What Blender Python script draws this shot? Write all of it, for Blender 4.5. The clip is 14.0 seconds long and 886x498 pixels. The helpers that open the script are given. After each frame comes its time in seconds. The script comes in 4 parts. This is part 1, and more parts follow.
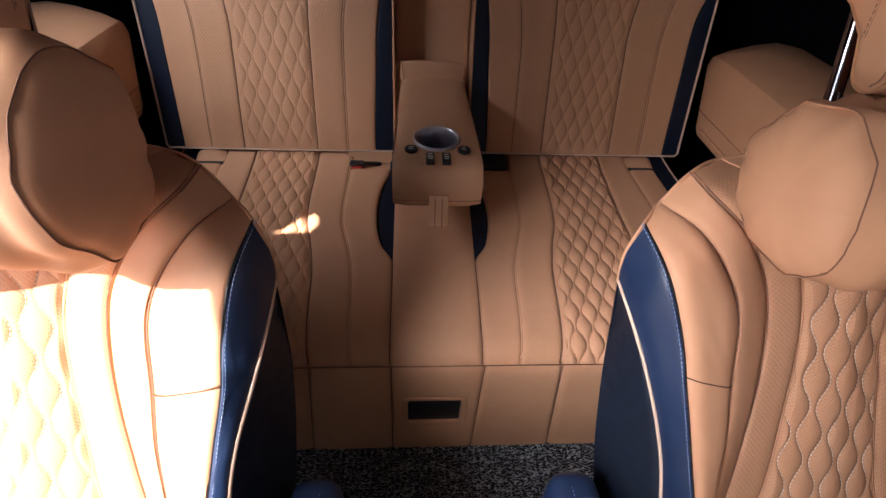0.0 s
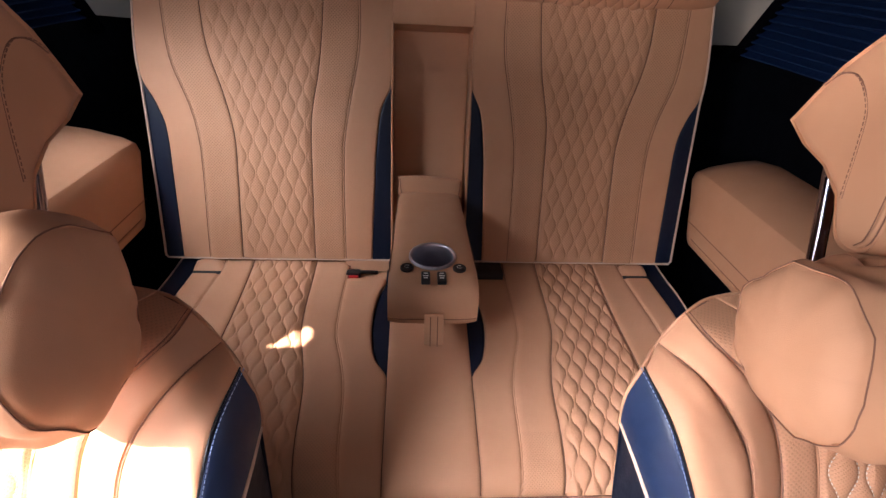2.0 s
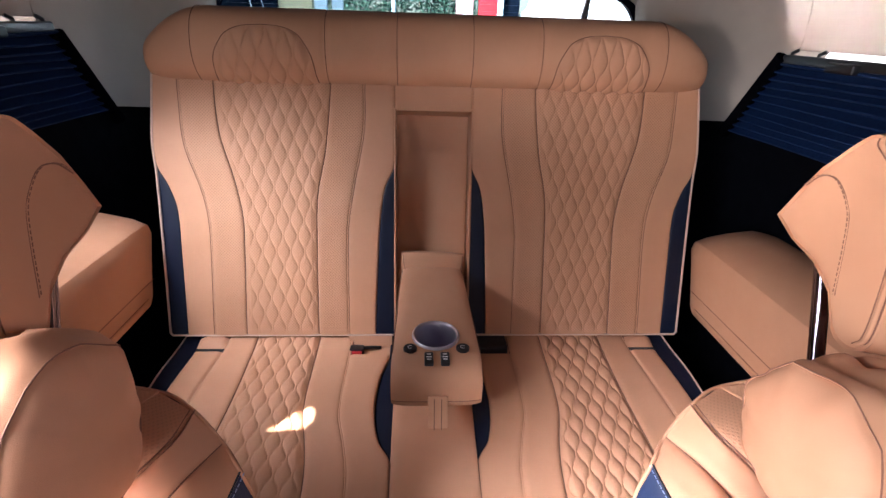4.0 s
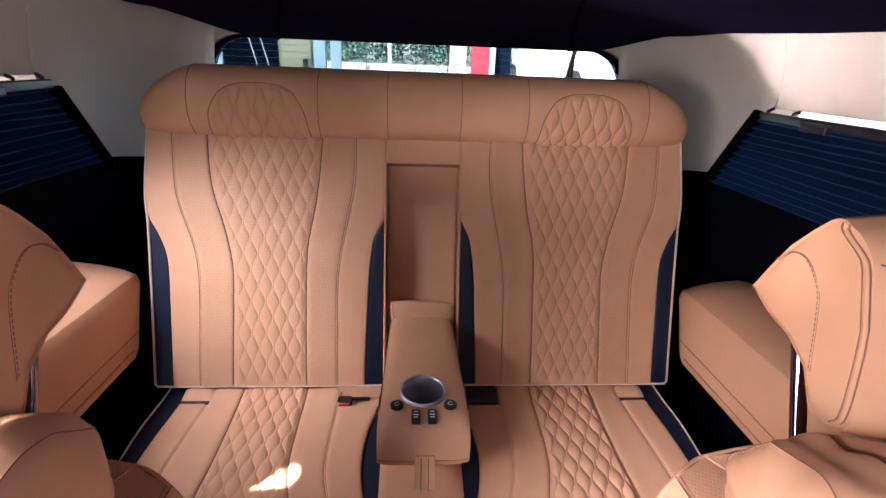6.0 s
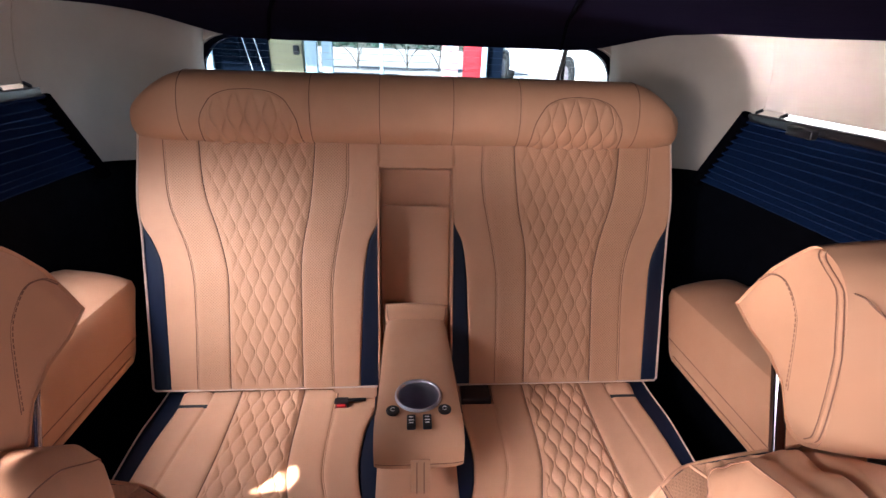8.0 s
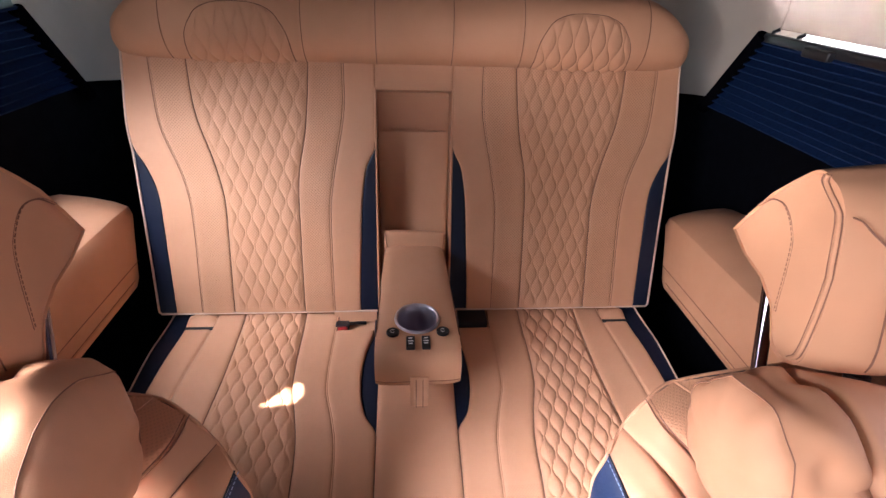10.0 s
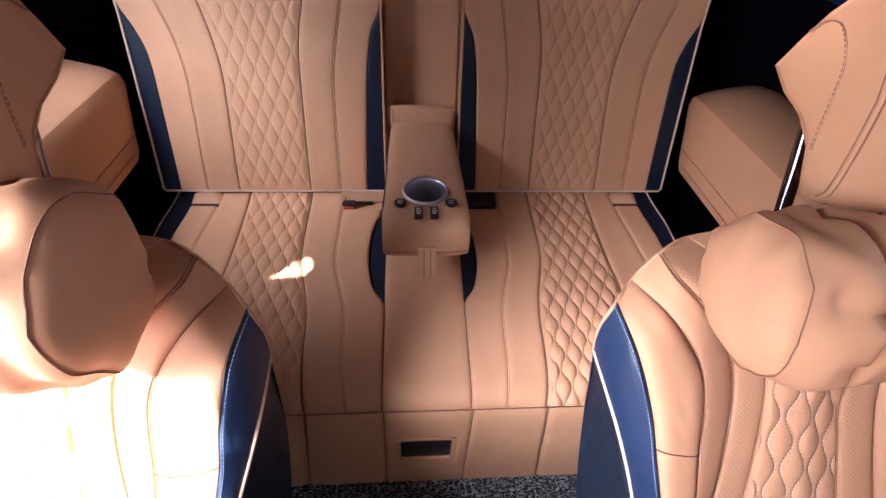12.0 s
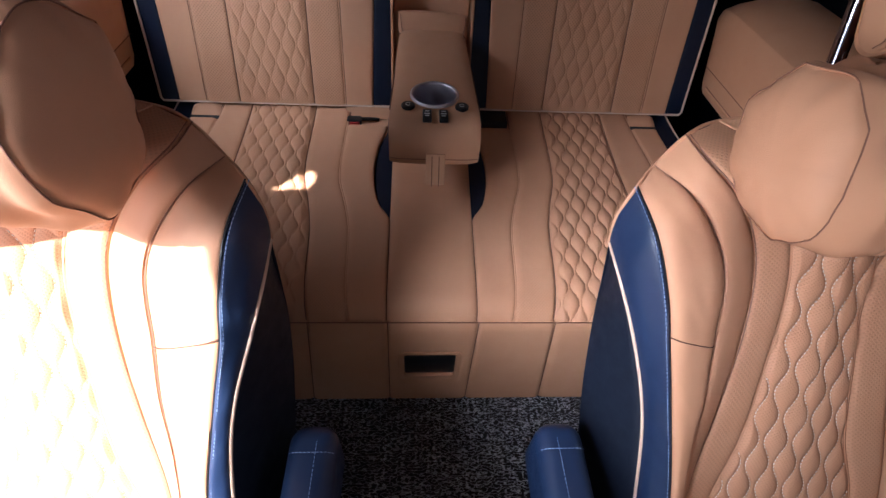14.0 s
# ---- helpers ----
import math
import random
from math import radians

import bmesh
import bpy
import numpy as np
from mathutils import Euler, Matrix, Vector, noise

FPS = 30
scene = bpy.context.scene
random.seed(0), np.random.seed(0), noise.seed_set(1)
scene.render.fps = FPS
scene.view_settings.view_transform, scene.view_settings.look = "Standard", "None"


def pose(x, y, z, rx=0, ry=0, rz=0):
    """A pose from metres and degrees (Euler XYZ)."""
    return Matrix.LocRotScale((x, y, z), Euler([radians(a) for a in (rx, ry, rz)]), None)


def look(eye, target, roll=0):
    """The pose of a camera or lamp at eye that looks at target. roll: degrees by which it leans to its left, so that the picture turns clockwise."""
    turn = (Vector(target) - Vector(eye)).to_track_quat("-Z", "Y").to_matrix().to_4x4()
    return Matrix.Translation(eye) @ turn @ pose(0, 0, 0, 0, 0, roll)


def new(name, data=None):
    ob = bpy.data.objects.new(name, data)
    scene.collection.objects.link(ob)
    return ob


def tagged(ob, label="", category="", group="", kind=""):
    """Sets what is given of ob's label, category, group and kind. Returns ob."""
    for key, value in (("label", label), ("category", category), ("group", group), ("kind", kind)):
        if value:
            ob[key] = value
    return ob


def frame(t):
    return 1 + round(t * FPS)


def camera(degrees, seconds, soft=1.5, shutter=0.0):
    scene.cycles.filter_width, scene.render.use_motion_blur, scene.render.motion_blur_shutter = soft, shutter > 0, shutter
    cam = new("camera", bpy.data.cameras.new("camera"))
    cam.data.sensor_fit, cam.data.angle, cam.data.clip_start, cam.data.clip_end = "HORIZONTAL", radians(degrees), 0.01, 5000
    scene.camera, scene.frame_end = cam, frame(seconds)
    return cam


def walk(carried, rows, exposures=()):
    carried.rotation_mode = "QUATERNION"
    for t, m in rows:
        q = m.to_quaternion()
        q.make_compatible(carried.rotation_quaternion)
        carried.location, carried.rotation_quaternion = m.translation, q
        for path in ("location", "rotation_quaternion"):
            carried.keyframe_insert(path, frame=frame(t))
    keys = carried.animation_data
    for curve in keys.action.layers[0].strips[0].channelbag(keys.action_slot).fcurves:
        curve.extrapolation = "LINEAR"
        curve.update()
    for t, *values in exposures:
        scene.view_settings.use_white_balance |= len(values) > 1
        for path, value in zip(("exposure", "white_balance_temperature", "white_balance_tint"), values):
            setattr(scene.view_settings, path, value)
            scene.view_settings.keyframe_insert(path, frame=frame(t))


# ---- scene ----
cam = camera(87.0, 14.0)
PATH = [
    (0, (-0.042, -0.453, 0.974), (0.088, 1.01, -0.384), 3.7),
    (0.5, (-0.044, -0.451, 0.977), (0.087, 1.091, -0.289), 3.4),
    (1, (-0.04, -0.427, 0.995), (0.086, 1.183, -0.185), 2.7),
    (1.5, (-0.038, -0.422, 1.001), (0.089, 1.207, -0.153), 2.8),
    (2, (-0.038, -0.411, 1.02), (0.097, 1.265, -0.062), 3.4),
    (2.5, (-0.04, -0.407, 1.036), (0.061, 1.322, 0.036), 2.9),
    (3, (-0.038, -0.404, 1.05), (0.068, 1.363, 0.119), 2.6),
    (5.5, (-0.029, -0.395, 1.079), (0.083, 1.436, 0.284), 1.6),
    (6, (-0.024, -0.392, 1.099), (0.11, 1.459, 0.355), 2.3),
    (6.5, (-0.025, -0.395, 1.109), (0.103, 1.458, 0.366), 1.8),
    (7, (-0.022, -0.39, 1.127), (0.126, 1.459, 0.38), 2.1),
    (9.5, (-0.024, -0.387, 1.141), (0.142, 1.351, 0.165), 2.3),
    (10, (-0.025, -0.39, 1.131), (0.144, 1.299, 0.072), 2.7),
    (10.5, (-0.028, -0.392, 1.12), (0.139, 1.246, -0.015), 3.2),
    (11, (-0.027, -0.396, 1.108), (0.127, 1.197, -0.092), 3.0),
    (11.5, (-0.029, -0.402, 1.088), (0.118, 1.128, -0.193), 3.4),
    (12, (-0.029, -0.414, 1.062), (0.113, 1.042, -0.301), 3.4),
    (12.5, (-0.031, -0.427, 1.038), (0.1, 0.972, -0.385), 4.5),
    (13, (-0.033, -0.438, 1.02), (0.081, 0.911, -0.453), 3.7),
    (13.5, (-0.033, -0.447, 0.998), (0.091, 0.883, -0.49), 4.2),
    (14, (-0.032, -0.454, 0.981), (0.09, 0.876, -0.507), 4.5),
]
walk(cam, [(t, look(eye, target, roll)) for t, eye, target, roll in PATH],
     exposures=[(0, 2.25, 6220, 9), (1.5, 2.58, 6230, 12), (3, 3.2, 6130, 17), (6, 3.5, 5980, 16), (9.5, 3.5, 6100, 17), (11, 3.42, 5950, 16), (12.5, 2.97, 5720, 11), (14, 2.43, 5600, 9)])
# ---- light ----
world = bpy.data.worlds.new("sky")
scene.world = world
world.use_nodes = True
wn, wl = world.node_tree.nodes, world.node_tree.links
sky = wn.new("ShaderNodeTexSky")
sky.sky_type, sky.sun_disc = "NISHITA", False
SUN_DIR = Vector((0.52, 0.48, -0.68)).normalized()
sky.sun_elevation, sky.sun_rotation = radians(43.9), radians(-133)
wl.new(sky.outputs[0], wn["Background"].inputs[0])
wn["Background"].inputs[1].default_value = 0.05
sun = new("sun", bpy.data.lights.new("sun", "SUN"))
sun.data.energy, sun.data.angle, sun.data.color = 5.0, radians(0.6), (1.0, 0.94, 0.86)
sun.matrix_world = look((-3, 0, 5), Vector((-3, 0, 5)) + SUN_DIR)


def area_lamp(name, eye, target, w, h, watts, color, spread=180):
    """An area lamp: daylight in an opening of the car body, or an added fill."""
    lamp = new(name, bpy.data.lights.new(name, "AREA"))
    lamp.data.shape, lamp.data.size, lamp.data.size_y = "RECTANGLE", w, h
    lamp.data.energy, lamp.data.color, lamp.data.spread = watts, color, radians(spread)
    lamp.matrix_world = look(eye, target)
    return lamp


# fill lamp added under the closed roof to brighten the headrest roll
area_lamp("roll_fill", (0, -0.85, 1.222), (0, 0.62, 1.02), 0.9, 0.05, 0.018, (1.0, 0.95, 0.93), 26)
area_lamp("open_door_daylight", (-0.725, -0.88, 0.76), (0.7, -0.80, 0.75), 0.9, 0.45, 1.25, (0.97, 0.96, 1.0), 180)
# fill lamp added before the opaque side panel; no window opens here
area_lamp("left_rear_fill", (-0.735, 0.28, 1.03), (-0.34, 0.60, 0.50), 0.34, 0.08, 0.24, (0.90, 0.94, 1.0), 75)
# fill lamp added under the roof, aimed at the right-hand cushion
area_lamp("right_cushion_fill", (-0.50, -0.62, 1.20), (0.37, 0.10, 0.25), 0.3, 0.15, 0.235, (0.96, 0.96, 1.0), 37)
# general fill lamp added inside the closed front wall
area_lamp("front_fill", (0, -2.15, 1.0), (0, 0, 0.8), 1.2, 0.35, 0.14, (1.0, 0.96, 0.94), 180)
area_lamp("right_window_slit_daylight", (0.745, -0.25, 1.03), (-0.70, 0.25, 0.78), 0.7, 0.03, 0.20, (0.98, 0.92, 1.0), 150)
area_lamp("left_door_top_daylight", (-0.70, -0.42, 1.05), (0.40, 0.40, 0.45), 0.22, 0.10, 0.17, (1.0, 0.95, 0.92), 60)
# tailgate window's daylight, set above the pane to stay hidden from the camera
area_lamp("rear_window_daylight", (0, 1.036, 1.172), (0, 0.75, 0.85), 1.0, 0.02, 0.045, (0.70, 0.88, 1.0))
# lamp added outside to throw the bright patch on the right-hand trim; source unknown
area_lamp("trim_patch_lamp", (-2.2, -1.9, 0.30), (0.757, 0.68, 1.13), 0.05, 0.05, 0.14, (1.0, 0.96, 0.95), 11)


# ---- materials ----
def material(name, rough=0.5, metal=0.0):
    m = bpy.data.materials.new(name)
    m.use_nodes = True
    b = m.node_tree.nodes["Principled BSDF"]
    b.inputs["Roughness"].default_value, b.inputs["Metallic"].default_value = rough, metal
    return m, m.node_tree.nodes, m.node_tree.links, b


def mixed(nodes, links, fac, a, b):
    mix = nodes.new("ShaderNodeMix")
    mix.data_type = "RGBA"
    for k, v in ((6, a), (7, b)):
        if isinstance(v, tuple):
            mix.inputs[k].default_value = (*v, 1)
        else:
            links.new(v, mix.inputs[k])
    if isinstance(fac, float):
        mix.inputs[0].default_value = fac
    else:
        links.new(fac, mix.inputs[0])
    return mix.outputs[2]


def calc(nodes, links, op, a, b=0.0, c=None):
    n = nodes.new("ShaderNodeMath")
    n.operation = op
    for k, v in enumerate((a, b) if c is None else (a, b, c)):
        if isinstance(v, (int, float)):
            n.inputs[k].default_value = v
        else:
            links.new(v, n.inputs[k])
    return n.outputs[0]


def ramp(nodes, links, fac, lo, hi):
    r = nodes.new("ShaderNodeMapRange")
    r.inputs[1].default_value, r.inputs[2].default_value = lo, hi
    links.new(fac, r.inputs[0])
    return r.outputs[0]


def noise_tex(nodes, links, scale, detail=3.0, coord="Object"):
    n = nodes.new("ShaderNodeTexNoise")
    n.inputs["Scale"].default_value, n.inputs["Detail"].default_value = scale, detail
    tc = nodes.get("Texture Coordinate") or nodes.new("ShaderNodeTexCoord")
    links.new(tc.outputs[coord], n.inputs["Vector"])
    return n.outputs["Fac"]


def leather(name, color, dark, rough=0.58, holes=0.0, grain=0.12, gloss=0.3):
    """Grained leather; holes: the spacing of its perforation in metres (on the mesh's own lengths)."""
    m, nodes, links, b = material(name, rough)
    b.inputs["Specular IOR Level"].default_value = gloss
    tc = nodes.new("ShaderNodeTexCoord")
    big = ramp(nodes, links, noise_tex(nodes, links, 9.0, 4.0), 0.3, 0.7)
    col = mixed(nodes, links, big, color, dark)
    vor = nodes.new("ShaderNodeTexVoronoi")
    vor.feature = "DISTANCE_TO_EDGE"
    vor.inputs["Scale"].default_value = 900.0
    links.new(tc.outputs["Object"], vor.inputs["Vector"])
    height = calc(nodes, links, "MULTIPLY", ramp(nodes, links, vor.outputs["Distance"], 0.0, 0.25), 0.00012)
    fine = noise_tex(nodes, links, 60.0, 3.0)
    height = calc(nodes, links, "ADD", height, calc(nodes, links, "MULTIPLY", fine, 0.00022))
    if holes:
        sep = nodes.new("ShaderNodeSeparateXYZ")
        uv = nodes.new("ShaderNodeUVMap")
        links.new(uv.outputs[0], sep.inputs[0])
        sx = calc(nodes, links, "DIVIDE", sep.outputs[0], holes)
        sy = calc(nodes, links, "DIVIDE", sep.outputs[1], holes)
        dots = None
        for off in (0.0, 0.5):
            fx = calc(nodes, links, "SUBTRACT", calc(nodes, links, "FRACT", calc(nodes, links, "ADD", sx, off + 50)), 0.5)
            fy = calc(nodes, links, "SUBTRACT", calc(nodes, links, "FRACT", calc(nodes, links, "ADD", sy, off + 50)), 0.5)
            d = calc(nodes, links, "SQRT", calc(nodes, links, "ADD", calc(nodes, links, "MULTIPLY", fx, fx), calc(nodes, links, "MULTIPLY", fy, fy)))
            k = ramp(nodes, links, d, 0.24, 0.15)
            dots = k if dots is None else calc(nodes, links, "MAXIMUM", dots, k)
        col = mixed(nodes, links, calc(nodes, links, "MULTIPLY", dots, 0.34 if holes > 0.006 else 0.16), col, (0.10, 0.045, 0.02))
        height = calc(nodes, links, "SUBTRACT", height, calc(nodes, links, "MULTIPLY", dots, 0.0006 if holes > 0.006 else 0.00035))
    links.new(col, b.inputs["Base Color"])
    links.new(ramp_to(nodes, links, fine, rough - 0.06, rough + 0.08), b.inputs["Roughness"])
    bump = nodes.new("ShaderNodeBump")
    bump.inputs["Strength"].default_value, bump.inputs["Distance"].default_value = grain * 4, 1.0
    links.new(height, bump.inputs["Height"])
    links.new(bump.outputs[0], b.inputs["Normal"])
    return m


def ramp_to(nodes, links, fac, lo, hi):
    r = nodes.new("ShaderNodeMapRange")
    r.inputs[1].default_value, r.inputs[2].default_value = 0.3, 0.7
    r.inputs[3].default_value, r.inputs[4].default_value = lo, hi
    links.new(fac, r.inputs[0])
    return r.outputs[0]


def plain(name, color, rough=0.5, metal=0.0, vary=0.12, scale=40.0, bump_h=0.0003, gloss=0.5):
    m, nodes, links, b = material(name, rough, metal)
    b.inputs["Specular IOR Level"].default_value = gloss
    f = noise_tex(nodes, links, scale, 4.0)
    dark = tuple(c * (1 - vary) for c in color)
    links.new(mixed(nodes, links, ramp(nodes, links, f, 0.3, 0.7), color, dark), b.inputs["Base Color"])
    links.new(ramp_to(nodes, links, f, rough * 0.9, min(1.0, rough * 1.1)), b.inputs["Roughness"])
    if bump_h:
        bump = nodes.new("ShaderNodeBump")
        bump.inputs["Strength"].default_value, bump.inputs["Distance"].default_value = 0.5, 1.0
        links.new(calc(nodes, links, "MULTIPLY", noise_tex(nodes, links, scale * 20, 2.0), bump_h), bump.inputs["Height"])
        links.new(bump.outputs[0], b.inputs["Normal"])
    return m


TAN = leather("tan_leather", (0.572, 0.300, 0.172), (0.527, 0.267, 0.148))
TAN_PERF = leather("tan_perforated_leather", (0.572, 0.300, 0.172), (0.527, 0.267, 0.148), holes=0.0058)
TAN_BACK = leather("tan_punched_leather", (0.572, 0.300, 0.172), (0.527, 0.267, 0.148), holes=0.0066)
TAN_FINE = leather("tan_finely_perforated_leather", (0.572, 0.300, 0.172), (0.527, 0.267, 0.148), holes=0.0042)
NAVY = leather("navy_leather", (0.0060, 0.0115, 0.029), (0.0045, 0.0085, 0.022), rough=0.40)
# lighter, glossier copy of the navy leather, raised where the bolsters catch light
BOLSTER = leather("lit_navy_leather", (0.0105, 0.0235, 0.066), (0.0080, 0.0185, 0.053), rough=0.44, gloss=0.5)
SHELL = leather("dark_navy_shell_leather", (0.0075, 0.0105, 0.021), (0.006, 0.0085, 0.017), rough=0.5)
PIPING = plain("cream_piping", (0.66, 0.46, 0.34), 0.45)
THREAD = plain("cream_thread", (0.75, 0.66, 0.56), 0.7)
NAVY_THREAD = plain("blue_thread", (0.22, 0.29, 0.45), 0.7)
SEAM_SOFT = plain("tan_seam", (0.24, 0.11, 0.068), 0.8)
SEAM = plain("brown_seam", (0.14, 0.06, 0.035), 0.8)
CUP_STEEL = plain("dark_brushed_steel", (0.60, 0.57, 0.64), 0.40, 1.0, vary=0.1)
CHROME = plain("chrome", (0.30, 0.28, 0.34), 0.10, 1.0, vary=0.03, bump_h=0)
STEEL = plain("brushed_steel", (0.62, 0.61, 0.64), 0.36, 1.0, vary=0.1)
BLACK = plain("black_plastic", (0.012, 0.012, 0.014), 0.35)
DARK = plain("dark_trim", (0.0025, 0.0025, 0.004), 0.8, gloss=0.0)
DARK_NAVY = plain("dark_navy_fabric", (0.004, 0.005, 0.011), 0.9, gloss=0.0)
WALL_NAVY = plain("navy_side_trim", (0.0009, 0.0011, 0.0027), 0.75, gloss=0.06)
BEIGE = plain("beige_trim", (0.46, 0.375, 0.305), 0.7, vary=0.06, scale=14)
HEADLINING = plain("navy_headlining", (0.0085, 0.0070, 0.0155), 0.95, vary=0.15, bump_h=0.0001, gloss=0.0)
WHITE = plain("white_print", (0.8, 0.8, 0.8), 0.5)
RED = plain("red_plastic", (0.55, 0.02, 0.02), 0.4)


def carpet_material():
    m, nodes, links, b = material("loop_carpet", 0.95)
    tc = nodes.new("ShaderNodeTexCoord")
    mp = nodes.new("ShaderNodeMapping")
    mp.inputs["Scale"].default_value = (1.0, 2.2, 1.0)
    links.new(tc.outputs["Object"], mp.inputs[0])
    n = nodes.new("ShaderNodeTexNoise")
    n.inputs["Scale"].default_value, n.inputs["Detail"].default_value = 80.0, 1.5
    links.new(mp.outputs[0], n.inputs["Vector"])
    ridge = calc(nodes, links, "ABSOLUTE", calc(nodes, links, "SUBTRACT", n.outputs["Fac"], 0.5))
    patch = ramp(nodes, links, noise_tex(nodes, links, 14.0, 3.0), 0.25, 0.7)
    loop = calc(nodes, links, "MULTIPLY", ramp(nodes, links, ridge, 0.055, 0.010), calc(nodes, links, "ADD", 0.45, calc(nodes, links, "MULTIPLY", patch, 0.55)))
    links.new(mixed(nodes, links, loop, (0.010, 0.010, 0.013), (0.66, 0.67, 0.72)), b.inputs["Base Color"])
    bump = nodes.new("ShaderNodeBump")
    bump.inputs["Strength"].default_value, bump.inputs["Distance"].default_value = 1.0, 0.004
    links.new(loop, bump.inputs["Height"])
    links.new(bump.outputs[0], b.inputs["Normal"])
    return m


CARPET = carpet_material()


def shade_material():
    m, nodes, links, b = material("blue_pleated_cloth", 0.55)
    b.inputs["Specular IOR Level"].default_value = 0.15
    f = noise_tex(nodes, links, 160.0, 4.0)
    links.new(mixed(nodes, links, ramp(nodes, links, f, 0.3, 0.75), (0.0065, 0.018, 0.062), (0.012, 0.034, 0.105)), b.inputs["Base Color"])
    return m


SHADE = shade_material()


def glass_material():
    m, nodes, links, b = material("window_glass", 0.0)
    b.inputs["Transmission Weight"].default_value = 1.0
    b.inputs["IOR"].default_value = 1.1
    b.inputs["Base Color"].default_value = (0.31, 0.39, 0.43, 1)
    return m


GLASS = glass_material()


# ---- mesh tools ----
def part(name, bm, mat, parent=None, label="", smooth=True):
    me = bpy.data.meshes.new(name)
    bm.normal_update()
    if smooth:
        for e in bm.edges:
            if len(e.link_faces) == 2 and e.calc_face_angle(0.0) > 0.8:
                e.smooth = False
    bm.to_mesh(me)
    bm.free()
    if smooth:
        me.shade_smooth()
    me.materials.append(mat)
    ob = new(name, me)
    if parent is not None:
        ob.parent = parent
    if label:
        ob["label"] = label
    return ob


def thing(name, label, category, group="", kind="", at=(0, 0, 0)):
    ob = new(name)
    ob.location = at
    ob.empty_display_size = 0.05
    return tagged(ob, label, category, group, kind)


def spline(points, n):
    """n points along a smooth curve through the given ones."""
    p = np.array(points, float)
    if p.ndim == 1:
        p = p[:, None]
    d = np.r_[0, np.cumsum(np.maximum(np.linalg.norm(np.diff(p, axis=0), axis=1), 1e-6))]
    t = d / d[-1]
    slope = np.zeros_like(p)
    slope[1:-1] = (p[2:] - p[:-2]) / (t[2:] - t[:-2])[:, None]
    slope[0], slope[-1] = (p[1] - p[0]) / (t[1] - t[0]), (p[-1] - p[-2]) / (t[-1] - t[-2])
    out = []
    for q in np.linspace(0, 1, n):
        k = min(np.searchsorted(t, q, side="right") - 1, len(t) - 2)
        h = t[k + 1] - t[k]
        a = (q - t[k]) / h
        out.append((2 * a**3 - 3 * a**2 + 1) * p[k] + (a**3 - 2 * a**2 + a) * h * slope[k]
                   + (-2 * a**3 + 3 * a**2) * p[k + 1] + (a**3 - a**2) * h * slope[k + 1])
    return np.array(out)


def along(points):
    """A function x(s) through (s, x) pairs, smooth and with no overshoot."""
    s = [a for a, _ in points]
    x = [b for _, b in points]

    def f(q):
        if q <= s[0]:
            return x[0]
        for k in range(len(s) - 1):
            if q <= s[k + 1]:
                a = (q - s[k]) / (s[k + 1] - s[k])
                h = s[k + 1] - s[k]
                m0 = 0 if k == 0 else (x[k + 1] - x[k - 1]) / (s[k + 1] - s[k - 1])
                m1 = 0 if k + 2 >= len(s) else (x[k + 2] - x[k]) / (s[k + 2] - s[k])
                return ((2 * a**3 - 3 * a**2 + 1) * x[k] + (a**3 - 2 * a**2 + a) * h * m0
                        + (-2 * a**3 + 3 * a**2) * x[k + 1] + (a**3 - a**2) * h * m1)
        return x[-1]
    return f


def sheet(rows, closed=False, uv=None):
    """A bmesh from a grid of places; uv gives each vertex its lengths."""
    bm = bmesh.new()
    layer = bm.loops.layers.uv.new("UVMap")
    grid = [[bm.verts.new(p) for p in row] for row in rows]
    nr, nc = len(grid), len(grid[0])
    for i in range(nr - 1):
        for j in range(nc if closed else nc - 1):
            k = (j + 1) % nc
            f = bm.faces.new((grid[i][j], grid[i][k], grid[i + 1][k], grid[i + 1][j]))
            if uv is not None:
                for loop, (a, c) in zip(f.loops, ((i, j), (i, k), (i + 1, k), (i + 1, j))):
                    loop[layer].uv = uv[a][c]
    return bm


def capped(rows):
    """A closed loft: rings of places, with both ends filled."""
    bm = sheet(rows, closed=True)
    bm.verts.ensure_lookup_table()
    n = len(rows[0])
    bm.faces.new(bm.verts[:n][::-1])
    bm.faces.new(bm.verts[-n:])
    bmesh.ops.recalc_face_normals(bm, faces=bm.faces)
    return bm


def tube(points, r, sides=8, closed=False):
    p = [Vector(q) for q in points]
    rows = []
    for i, q in enumerate(p):
        a = p[i - 1] if i else (p[-1] if closed else q)
        b = p[i + 1] if i + 1 < len(p) else (p[0] if closed else q)
        d = (b - a).normalized()
        side = d.cross(Vector((0.3, 0.5, 0.81))).normalized()
        up = side.cross(d)
        rows.append([q + r * (math.cos(w) * side + math.sin(w) * up) for w in [2 * math.pi * k / sides for k in range(sides)]])
    if closed:
        rows.append(rows[0])
        return sheet(rows, closed=True)
    return capped(rows)


def block(x0, x1, y0, y1, z0, z1, bevel=0.01, segments=3, m=None):
    bm = bmesh.new()
    bmesh.ops.create_cube(bm, size=1.0)
    for v in bm.verts:
        v.co = Vector((x0 + (v.co.x + 0.5) * (x1 - x0), y0 + (v.co.y + 0.5) * (y1 - y0), z0 + (v.co.z + 0.5) * (z1 - z0)))
    if bevel:
        bmesh.ops.bevel(bm, geom=bm.edges[:], offset=bevel, segments=segments, profile=0.5, affect="EDGES")
    if m is not None:
        bm.transform(m)
    return bm


